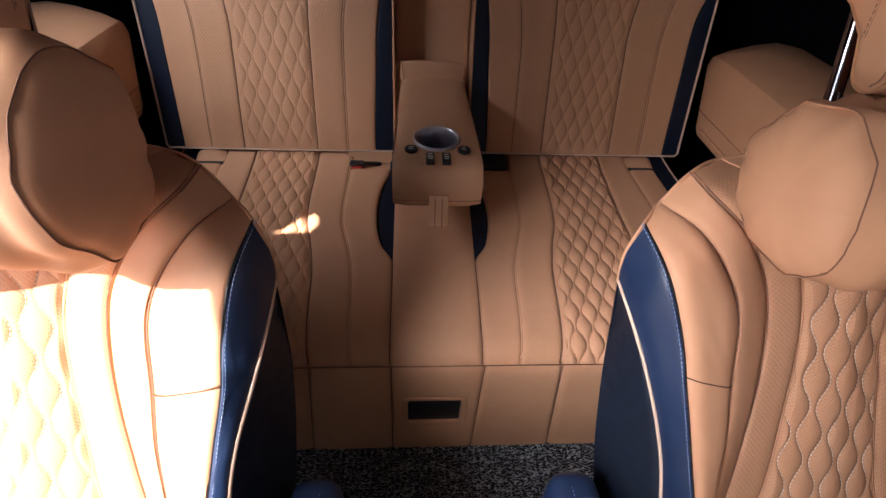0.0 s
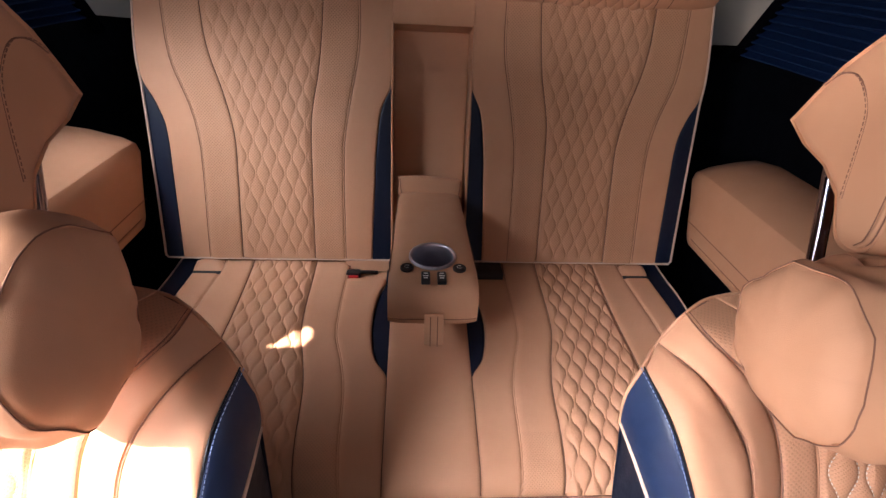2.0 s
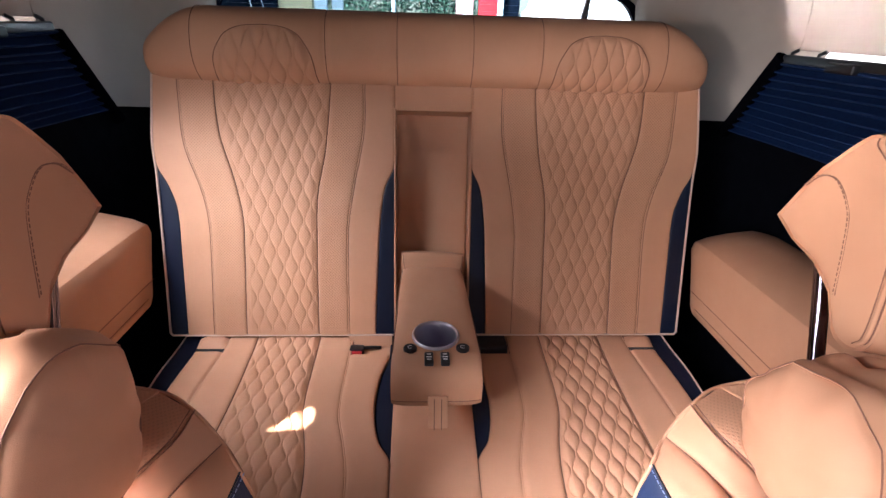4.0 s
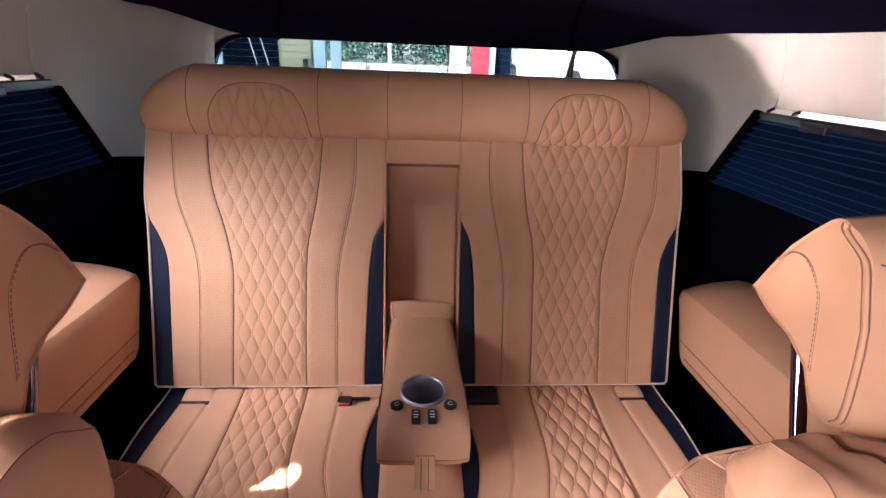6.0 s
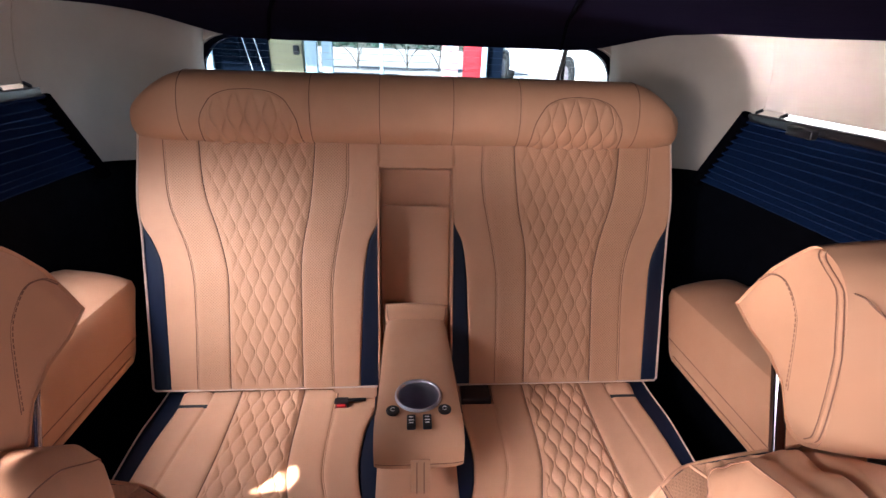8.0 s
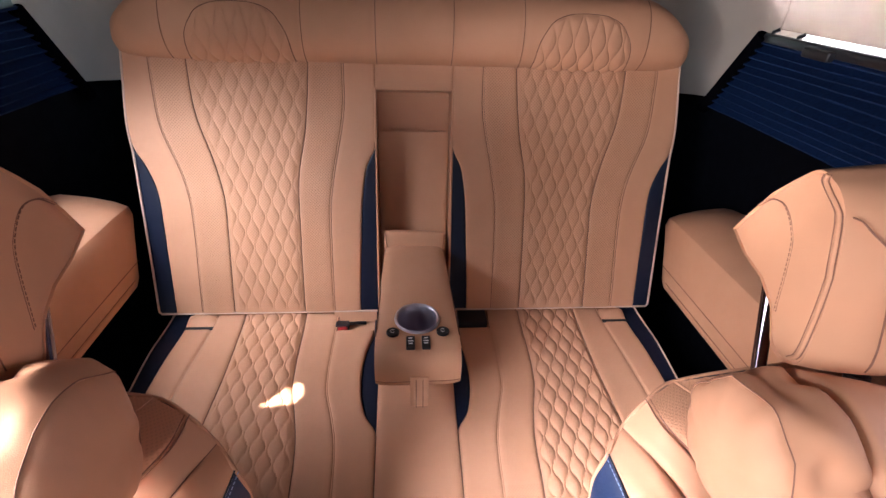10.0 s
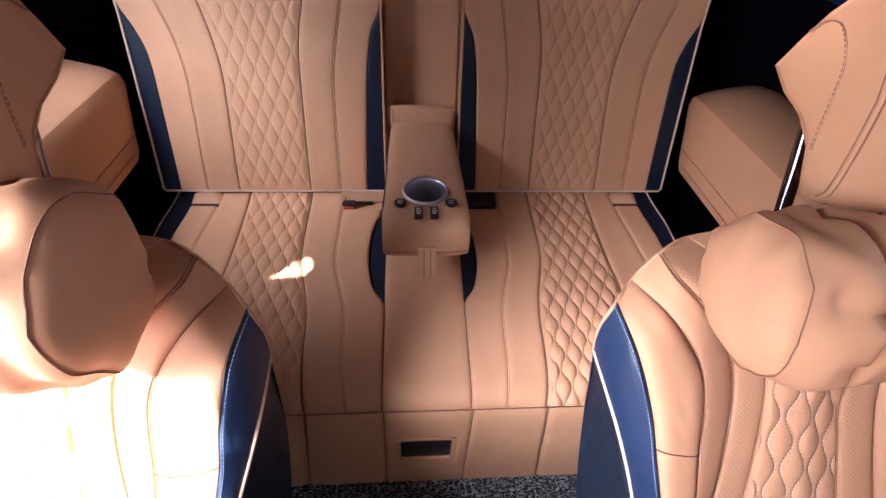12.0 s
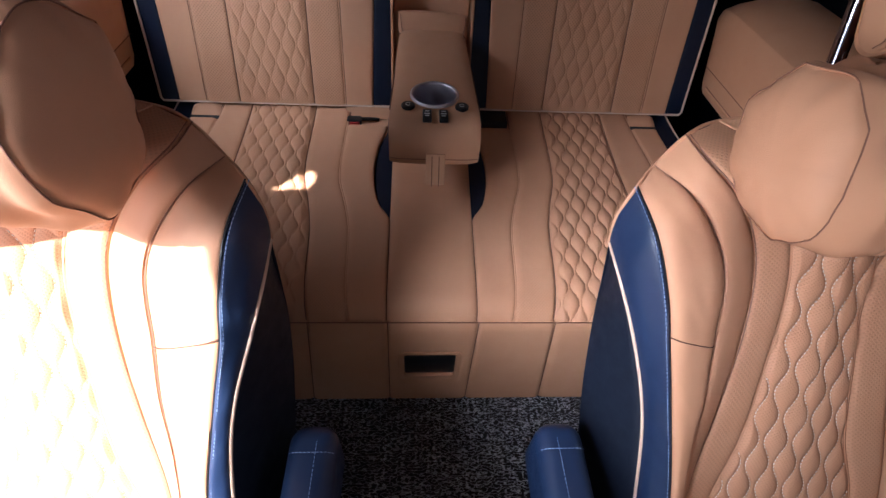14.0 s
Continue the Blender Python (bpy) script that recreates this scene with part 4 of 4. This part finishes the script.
        edge = spline([(y - reach * w, z) for y, z, w in ((-0.043, 0.990, 0.8), (-0.043, 0.985, 0.8), (-0.050, 0.978, 1.0), (-0.060, 0.972, 1.0), (-0.068, 0.965, 1.0), (-0.076, 0.947, 1.0), (-0.083, 0.928, 1.0), (-0.088, 0.914, 1.0), (-0.096, 0.867, 1.0), (-0.100, 0.838, 0.8), (-0.097, 0.830, 0.6))], 60)
        add("welt", tube(on_side(edge, 0.0014), 0.0024, 8), TAN, parent=head)
        add("seam", tube(on_side([(y + 0.0032, z - 0.0010) for y, z in edge], 0.0026), 0.0006, 5), SEAM_SOFT, parent=head)
        add("seam", tube(on_side([(y - 0.0028, z + 0.0008) for y, z in edge], 0.0020), 0.0006, 5), SEAM_SOFT, parent=head)
        arc = spline([(y - 0.8 * reach * w, z) for y, z, w in ((0.004, 0.934, 0.2), (-0.004, 0.946, 0.6), (-0.016, 0.949, 1.0), (-0.030, 0.941, 1.0), (-0.043, 0.925, 1.0), (-0.051, 0.900, 1.0), (-0.057, 0.875, 1.0), (-0.061, 0.857, 1.0))], 40)
        add("seam", tube(on_side(arc, 0.0030), 0.0007, 5), SEAM_SOFT, parent=head)
        add("stitching", stitches(on_side([(y + 0.002, z) for y, z in arc], 0.0036)), SEAM_SOFT, parent=head)

    # front seams: a brow that rises to the welt on both sides, and one line down each wing
    def on_front(u, z, lift=0.0020):
        ring = shell(u)
        high, low = max(range(len(ring)), key=lambda k: ring[k].z), min(range(len(ring)), key=lambda k: ring[k].z)
        face = sorted((p.z, p.y) for p in ring[high:low + 1])
        return Vector((ring[0].x, float(np.interp(z, [p[0] for p in face], [p[1] for p in face])) - lift - 0.004 * abs(u) ** 8, z))
    brow = [on_front(u, 0.972 - 0.040 * (1 - abs(u) ** 3)) for u in np.linspace(-0.96, 0.96, 30)]
    ends = [Vector((sg * SEAT_X + q * (HALF - 0.0005), -0.071 - reach, 0.967)) for q in (-1, 1)]
    add("seam", tube(spline(ends[:1] + brow + ends[1:], 90), 0.0008, 5), SEAM_SOFT, parent=head)
    for sgn in (-1, 1):
        add("seam", tube(spline([on_front(sgn * (0.70 - 0.10 * q), 0.915 - 0.075 * q, 0.0006) for q in np.linspace(0, 1, 9)], 40), 0.0008, 5), SEAM_SOFT, parent=head)
    for o in (-0.062, 0.062):
        post = add("post", tube([(sg * (SEAT_X - o), -0.0555, 0.715), (sg * (SEAT_X - o), 0.0085, 0.880)], 0.0075, 16), CHROME, "chrome headrest post")
        add("collar", disc(0.0125, 0.012, 24, 0.002, Matrix.Translation((sg * (SEAT_X - o), -0.0475, 0.736)) @ Matrix.Rotation(radians(-21), 4, "X")), BLACK, "black plastic collar", parent=post)
    return seat


captain_seat(1, "tan and navy quilted leather captain seat in shade")
captain_seat(-1, "tan and navy quilted leather captain seat in hard sunlight")


def neck_pillow(sg, corners, turn):
    """A bone-shaped neck pillow: two full ends with stitched many-sided caps, a narrower middle."""
    c0 = np.mean(corners, axis=0)
    rim = np.array(corners + corners[:1])
    soft = spline(corners + corners[:1], 65)[:-1]
    d = np.r_[0, np.cumsum(np.linalg.norm(np.diff(rim, axis=0), axis=1))]
    hard = np.array([[np.interp(q, d, rim[:, k]) for k in (0, 1)] for q in np.linspace(0, d[-1], 65)[:-1]])
    outline = 0.50 * soft + 0.50 * hard
    rel = outline - c0
    ang = np.arctan2(rel[:, 1], rel[:, 0])
    rad = np.linalg.norm(rel, axis=1)
    half = 0.168

    def lump(p, size, amount):
        return amount * noise.noise(Vector((p[0] * size + turn * 7, p[1] * size, p[2] * size)))

    def gather(a, count):
        """Pinched folds round a seam: sharp valleys at uneven angles."""
        w = math.sin(count * a + 1.3 * math.sin(2 * a + turn) + turn)
        return -max(0.0, w) ** 6
    rows = []
    for k in range(97):
        u = -1 + 2 * k / 96
        au = abs(u)
        end = max(0.0, min(1.0, (au - 0.25) / 0.75))
        grow = 0.86 + 0.26 * math.sin(min(1.0, au / 0.70) * math.pi / 2) ** 2 - 0.13 * max(0.0, (au - 0.76) / 0.24) ** 2.0
        neck = max(0.0, 1 - abs(au - 0.71) / 0.12)
        pinch = math.exp(-((au - 0.667) / 0.024) ** 2)
        dent = math.exp(-((au - 0.86) / 0.065) ** 2)
        rimmed = max(0.0, (au - 0.72) / 0.28)
        ring = []
        for a, r in zip(ang, rad):
            r2 = r * end**2 + rad.mean() * (1 - end**2)
            fold = 0.0030 * math.sin(6 * a + 4 * u + turn) * (1 - end) ** 2 + 0.0110 * neck * gather(a, 6)
            fold += 0.0022 * rimmed**1.5 * gather(a + 0.3 * u, 5) + 0.0060 * dent * (math.sin(4 * a + 2.0 * turn + 1.5 * math.sin(3 * a)) - 0.4)
            fold -= pinch * (0.006 + 0.004 * math.sin(5 * a + turn) ** 2)
            rr = r2 * (grow - 0.07 * max(0.0, -math.sin(a)) ** 2) + fold
            p = Vector((sg * (SEAT_X + u * half), c0[0] + rr * math.cos(a), c0[1] + rr * math.sin(a)))
            rr += lump(p, 20, 0.0046) + lump(p, 60, 0.0010) * (0.3 + neck)
            ring.append(Vector((p.x, c0[0] + rr * math.cos(a), c0[1] + rr * math.sin(a))))
        rows.append(ring)
    caps = {}
    for first in (True, False):
        edge = rows[0] if first else rows[-1]
        x = edge[0].x
        c = Vector((x, c0[0], c0[1]))
        out = sg * (-1 if first else 1)
        cap = []
        for q, w in ((0.992, -0.0012), (0.972, 0.0010), (0.94, 0.0042), (0.86, 0.0080), (0.7, 0.013), (0.5, 0.016), (0.25, 0.0175), (0.03, 0.018)):
            ring = []
            for p, a in zip(edge, ang):
                d = (p - c) * q
                ring.append(c + d + Vector((out * (w + 0.0034 * gather(a + 0.2, 5) * max(0.0, (q - 0.55) / 0.4) * (q < 0.98) + lump(c + d, 24, 0.0030) * (q < 0.98)), 0, 0)))
            cap.append(ring)
        caps[first] = cap
    body_rows = caps[True][::-1] + rows + caps[False]
    ob = part("neck_pillow", capped(body_rows), TAN)
    tagged(ob, "tan leather bone-shaped neck pillow lying before the headrest", "pillow", "neck pillows")
    for first in (True, False):
        edge = rows[0] if first else rows[-1]
        part("seam", tube([Vector((p.x, c0[0], c0[1])).lerp(p, 0.9995) for p in edge], 0.0006, 5, True), SEAM_SOFT, ob)
        part("seam", tube([p.lerp(Vector((p.x, c0[0], c0[1])), 0.008) for p in rows[16 if first else 80]], 0.0008, 5, True), SEAM_SOFT, ob)
    return ob


neck_pillow(1, [(-0.114, 0.824), (-0.165, 0.837), (-0.199, 0.818), (-0.224, 0.770), (-0.224, 0.735), (-0.198, 0.702), (-0.143, 0.695), (-0.096, 0.722), (-0.079, 0.771)], 0.4)
neck_pillow(-1, [(-0.089, 0.824), (-0.125, 0.850), (-0.164, 0.860), (-0.200, 0.842), (-0.223, 0.810), (-0.223, 0.760), (-0.188, 0.706), (-0.133, 0.703), (-0.104, 0.715), (-0.089, 0.765)], 2.1)


# ---- side armrests, blinds, small things ----
for sg in (1, -1):
    rows = []
    prof = [(0.770, 0.44), (0.770, 0.655), (0.735, 0.662), (0.69, 0.656), (0.64, 0.642), (0.612, 0.625), (0.602, 0.60), (0.603, 0.56), (0.609, 0.51), (0.615, 0.470), (0.620, 0.456), (0.632, 0.449), (0.69, 0.44)]
    lift = 0.0 if sg > 0 else 0.03
    for y in (0.598, 0.594, 0.58, 0.55, 0.50, 0.40, 0.30, 0.15, 0.05):
        e = max(0.0, (y - 0.50) / 0.098)
        rows.append([Vector((sg * (x + 0.03 * e**2 * (0.77 - x) / 0.17), y - 0.060 * e * min(1.0, max(0.0, (0.62 - z) / 0.16)), z + lift * (1.0 if z > 0.5 else 0.7) - 0.040 * e**2 * max(0.0, z - 0.56) / 0.1)) for x, z in prof])
    ob = part("side_armrest", capped(rows), TAN)
    mod = ob.modifiers.new("round", "BEVEL")
    mod.width, mod.segments, mod.limit_method, mod.angle_limit = 0.010, 3, "ANGLE", radians(35)
    tagged(ob, "tan leather padded armrest on the side of the cabin", "armrest", "side armrests")
    up = 0.8 * lift
    part("seam", tube([(sg * 0.6085, y, 0.512 + up) for y in np.linspace(0.52, 0.06, 20)], 0.0008, 5), SEAM_SOFT, ob)
    part("welt", tube([(sg * 0.6145, y, 0.474 + up) for y in np.linspace(0.488, 0.06, 20)], 0.0030, 7), TAN, ob)
    part("seam", tube([(sg * 0.6125, y, 0.4785 + up) for y in np.linspace(0.488, 0.06, 20)], 0.0008, 5), SEAM_SOFT, ob)

for sg in (1, -1):
    y0 = -0.08 if sg > 0 else 0.40
    blind = thing("window_blind", "dark blue pleated window blind drawn across the side window", "window blind", "window blinds", at=(sg * 0.755, 0.3, 0.85))
    inv = Matrix.Translation((-sg * 0.755, -0.3, -0.85))
    up = 0.0 if sg > 0 else 0.016
    for k in range(11):
        z = 0.836 + 0.0163 * k + up
        rows = []
        for f in np.linspace(0, 1, 14):
            y = y0 + f * (0.742 - (z - up - 0.868) * 0.66 - y0)
            sag = 0.004 * math.sin(3.0 * y + k) + 0.0022 * noise.noise(Vector((y * 9, k * 2.7, sg)))
            rows.append([Vector((sg * (0.757 - d), y - 0.66 * f * dz, z + dz + sag * (1 - f**4))) for d, dz in ((-0.002, -0.001), (0.015, 0.0020), (0.017, 0.0050), (-0.003, 0.0163), (-0.006, 0.008))])
        ob = part("pleat", capped(rows), SHADE, blind, smooth=False)
        ob.matrix_parent_inverse = inv
    rows = [[Vector((sg * x, y, z)) for x in (0.7625, 0.7635)] for y, z in ((y0, 0.83), (0.775, 0.83), (0.64, 1.02), (y0, 1.02))]
    ob = part("backing", capped([[r[0] for r in rows], [r[1] for r in rows]]), SHADE, blind, smooth=False)
    ob.matrix_parent_inverse = inv
    ob = part("top_bar", block(min(sg * 0.742, sg * 0.762), max(sg * 0.742, sg * 0.762), y0, 0.640, 1.004 + up, 1.022 + up, 0.003), BLACK, blind, "black top bar")
    ob.matrix_parent_inverse = inv
    lean = [(sg * 0.744, 0.742 - (z - 0.868) * 0.66, z) for z in np.linspace(0.828, 1.018, 8)]
    ob = part("side_guide", tube(lean, 0.014, 10), DARK, blind, "black end guide")
    ob.matrix_parent_inverse = inv
    ob = part("guide_foot", block(min(sg * 0.735, sg * 0.762), max(sg * 0.735, sg * 0.762), 0.724, 0.744, 0.866, 0.884 + 0.5 * up, 0.004), DARK, blind, "black lower bracket")
    ob.matrix_parent_inverse = inv
    for y in (0.628, 0.555):
        ob = part("hook", tube([(sg * 0.752, y, 1.012 + up), (sg * 0.750, y - 0.004, 1.026 + up), (sg * 0.756, y - 0.012, 1.032 + up)], 0.004, 8), BLACK, blind, "black hanging hook")
        ob.matrix_parent_inverse = inv
    ob = part("pull_handle", block(min(sg * 0.728, sg * 0.745), max(sg * 0.728, sg * 0.745), 0.440, 0.505, 0.998 + up, 1.016 + up, 0.004), BLACK, blind, "black pull handle")
    ob.matrix_parent_inverse = inv

buckle = thing("seat_belt_buckle", "dark buckle with a red button in a tan leather pocket", "seat belt buckle", at=(-0.14, 0.47, 0.39))
part("body", block(-0.046, -0.014, -0.012, 0.008, -0.018, -0.002, 0.003), BLACK, buckle)
part("release_button", block(-0.045, -0.017, -0.0170, -0.009, -0.018, -0.006, 0.003), RED, buckle)
part("stalk", tube([(-0.016, 0.0, -0.006), (0.006, 0.004, -0.008), (0.024, 0.010, -0.013)], 0.004, 8), BLACK, buckle, "black buckle stalk")
part("pocket", sheet([[Vector((-0.05 + 0.10 * u, 0.012 + 0.012 * q, -0.014 + 0.024 * q + 0.004 * math.sin(3 * u))) for u in np.linspace(0, 1, 9)] for q in (0.0, 0.5, 1.0)]), TAN, buckle, "tan leather pocket behind the buckle")
buckle2 = thing("seat_belt_buckle", "black seat belt buckle between cushion and backrest", "seat belt buckle", at=(0.14, 0.47, 0.388))
part("body", block(-0.035, 0.035, -0.02, 0.03, -0.012, 0.010, 0.004), BLACK, buckle2)

# ---- outside ----
GROUND = plain("sunlit_concrete", (0.36, 0.35, 0.33), 0.9, vary=0.3, scale=2.0)
SIDING = plain("yellow_siding", (0.46, 0.41, 0.25), 0.8, gloss=0.1)
CARPAINT = plain("white_car_paint", (0.8, 0.8, 0.8), 0.25)
RUBBER = plain("tyre_rubber", (0.015, 0.015, 0.015), 0.8)
FADED = plain("faded_red_paint", (0.75, 0.36, 0.36), 0.6, vary=0.3, scale=6)
REDPAINT = plain("red_paint", (0.6, 0.02, 0.03), 0.5)
BLUEPAINT = plain("dark_blue_paint", (0.0025, 0.006, 0.014), 0.9, gloss=0.05)
POLE_WHITE = plain("white_pole_paint", (0.8, 0.82, 0.84), 0.5)
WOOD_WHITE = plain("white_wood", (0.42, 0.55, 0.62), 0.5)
# the rise is shaped to bring the yard's things into the camera's view
rows = [[Vector((x, y, z)) for x in np.linspace(-90, 90, 5)] for y, z in ((-90.0, -0.62), (-10.0, -0.62), (1.7, -0.62), (3.0, -0.5), (7.0, 0.39), (12.0, 0.39), (90.0, 0.39))]
structure("ground", sheet(rows), GROUND, "sunlit pale concrete drive, raised behind the car to fit the camera's view", "ground", True)

garage = thing("garage", "yellow clapboard garage with a dark blue louvred door", "garage", at=(-3.4, 11.2, 0.39))
inv = Matrix.Translation((3.4, -11.2, -0.39))
for k in range(16):
    rows = [[Vector((x, 11.2 - d, 0.42 + 0.15 * k + z)) for d, z in ((0.0, 0.0), (0.022, 0.002), (0.006, 0.15), (0.0, 0.15))] for x in (-3.05, -2.35)]
    part("siding_board", capped(rows), SIDING, garage, smooth=False).matrix_parent_inverse = inv
part("wall", block(-6.5, -2.35, 11.21, 11.5, 0.39, 3.2, 0.0), SIDING, garage, smooth=False).matrix_parent_inverse = inv
door = part("door", block(-4.75, -3.07, 11.12, 11.20, 0.39, 2.6, 0.01), BLUEPAINT, garage, "dark blue louvred door")
door.matrix_parent_inverse = inv
for k in range(14):
    part("louvre", block(-4.10, -3.68, 11.07, 11.13, 0.62 + 0.085 * k, 0.67 + 0.085 * k, 0.008), BLUEPAINT, door, smooth=False)
for x in (-3.55, -3.30):
    part("pole", tube([(x + 0.16, 11.0, 0.39), (x - 0.16, 11.05, 1.7)], 0.010, 6), POLE_WHITE, garage, "thin white pole").matrix_parent_inverse = inv
# unseen overhang added to put the garage wall in shade
part("shading_overhang", block(-6.6, -2.34, 9.5, 11.5, 2.9, 3.02, 0.0), WOOD_WHITE, garage, "deep unseen overhang added to shade the garage wall", smooth=False).matrix_parent_inverse = inv
part("corner_board", block(-4.40, -4.25, 10.98, 11.06, 0.39, 2.8, 0.0), WOOD_WHITE, garage, smooth=False).matrix_parent_inverse = inv
wall_lamp = thing("wall_lamp", "small black lantern on the yellow wall", "wall lamp", at=(-2.46, 11.1, 0.95))
part("body", block(-0.06, 0.06, -0.06, 0.08, -0.10, 0.10, 0.03), BLACK, wall_lamp)

carport = thing("carport", "white timber carport front with red posts", "carport", at=(0, 11.2, 0.39))
inv = Matrix.Translation((0, -11.2, -0.39))
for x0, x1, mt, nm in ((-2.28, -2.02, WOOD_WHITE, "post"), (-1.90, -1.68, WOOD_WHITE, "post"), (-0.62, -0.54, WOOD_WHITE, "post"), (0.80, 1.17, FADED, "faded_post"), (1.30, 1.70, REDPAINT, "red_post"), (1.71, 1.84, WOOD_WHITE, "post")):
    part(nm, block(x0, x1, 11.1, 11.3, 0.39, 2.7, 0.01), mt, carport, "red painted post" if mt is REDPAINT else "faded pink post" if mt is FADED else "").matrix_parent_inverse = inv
# sheet added only to darken the gap between post and van
part("dark_gap_sheet", block(1.85, 2.22, 11.24, 11.30, 0.39, 1.95, 0.0), BLUEPAINT, carport, "dark blue sheet added for the dark gap beside the van", smooth=False).matrix_parent_inverse = inv
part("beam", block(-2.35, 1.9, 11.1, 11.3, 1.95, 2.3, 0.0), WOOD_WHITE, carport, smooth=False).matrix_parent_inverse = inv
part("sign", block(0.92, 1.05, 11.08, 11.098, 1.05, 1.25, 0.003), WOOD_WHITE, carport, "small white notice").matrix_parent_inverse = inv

LEAF = plain("foliage", (0.060, 0.135, 0.095), 0.7, vary=0.5, scale=8, gloss=0.15)
BARK = plain("bark", (0.16, 0.12, 0.08), 0.9)
rng = random.Random(5)
for bx, by, bw in ((-1.5, 15.0, 1.2), (0.0, 15.6, 1.3), (-2.7, 15.9, 1.2), (1.0, 15.2, 1.0), (2.1, 14.0, 0.5)):
    bush = thing("shrub", "green leafy shrub with arching stems behind the carport", "shrub", "shrubs", at=(bx, by, 0.39))
    bm = bmesh.new()
    for _ in range(2600):
        a, r, z = rng.uniform(0, 6.283), bw * math.sqrt(rng.random()), rng.uniform(0.62, 2.3)
        low = 0.72 + 0.14 * math.sin(3.1 * a + bx) + 0.10 * math.sin(7.3 * a)
        if z < low and rng.random() < 0.86:
            continue
        c = Vector((r * math.cos(a), r * math.sin(a), z))
        t1 = Vector((rng.gauss(0, 1), rng.gauss(0, 1), rng.gauss(0, 1))).normalized() * rng.uniform(0.03, 0.08)
        t2 = t1.cross(Vector((rng.gauss(0, 1), rng.gauss(0, 1), rng.gauss(0, 1)))).normalized() * rng.uniform(0.02, 0.04)
        bm.faces.new([bm.verts.new(c + q) for q in (t1, t2, -t1, -t2)])
    part("leaves", bm, LEAF, bush, smooth=False)
    part("trunk", tube([(0, 0, 0), (0.04, 0.02, 0.5), (0.0, 0.06, 1.3)], 0.016, 6), BARK, bush)
    for k in range(3):
        a = 2.1 * k + 0.4 + bx
        arch = [(0.02 * k, 0, 0.1), (0.25 * math.cos(a), 0.25 * math.sin(a), 0.52), (0.62 * math.cos(a), 0.62 * math.sin(a), 0.74), (0.95 * math.cos(a), 0.95 * math.sin(a), 0.86)]
        part("branch", tube(spline(arch, 16), 0.012, 5), BARK, bush)

# white van standing with its tail towards the drive
car = thing("parked_van", "white parked van with black tyres in full sun", "van", at=(3.30, 9.67, 0.39))
car.rotation_euler = (0, 0, radians(-84))
flank = [(-2.0, 0.32), (-2.06, 0.60), (-1.98, 0.92), (-1.50, 1.08), (-0.95, 1.62), (-0.45, 1.86), (2.80, 1.90), (3.02, 1.70), (3.08, 0.90), (3.05, 0.34)]
prof = spline(flank + flank[:1], 70)[:-1]
rows = []
for k in range(13):
    u = -1 + 2 * k / 12
    q = 1 - 0.10 * abs(u) ** 4
    rows.append([Vector((x * (1 - 0.03 * abs(u) ** 3), 0.86 * u * (1 - 0.12 * max(0.0, (z - 0.8) / 1.1)), 0.3 + (z - 0.3) * q)) for x, z in prof])
part("body", capped(rows), CARPAINT, car)
for x in (-1.62, 1.85):
    for sy in (-1, 1):
        m = Matrix.Translation((x, sy * 0.80, 0.33)) @ Matrix.Rotation(radians(90), 4, "X")
        wheel = part("wheel", disc(0.33, 0.2, 28, 0.03, m), RUBBER, car, "black tyre on a bright rim")
        part("rim", disc(0.20, 0.215, 20, 0.01, m), STEEL, wheel)
        if x < 0:
            part("arch", tube([(x + 0.37 * math.cos(a), sy * 0.845, 0.33 + 0.37 * math.sin(a)) for a in np.linspace(0, math.pi, 16)], 0.035, 6), BLACK, car)
part("front_bumper", block(-2.12, -1.90, -0.87, 0.87, 0.30, 0.62, 0.05), RUBBER, car, "black plastic bumper")
part("side_window", prism([(-0.86, 1.22), (-0.80, 1.60), (-0.66, 1.60), (-0.70, 1.22)], -0.85, 0.05), BLACK, car, smooth=False)

# base colour lightened to make up for the shade the arm stands in
WIPER = plain("light_brown_plastic", (0.62, 0.42, 0.34), 0.6)
wiper = thing("rear_wiper", "light brown rear wiper arm resting on the tailgate window", "wiper", at=(0.44, 1.105, 0.90))
part("arm", tube([(-0.02, 0, 0), (0.0, 0, 0.155), (0.018, 0, 0.25)], 0.007, 8), WIPER, wiper)
part("blade", block(0.012, 0.022, 0.004, 0.010, 0.02, 0.25, 0.001), RUBBER, wiper)
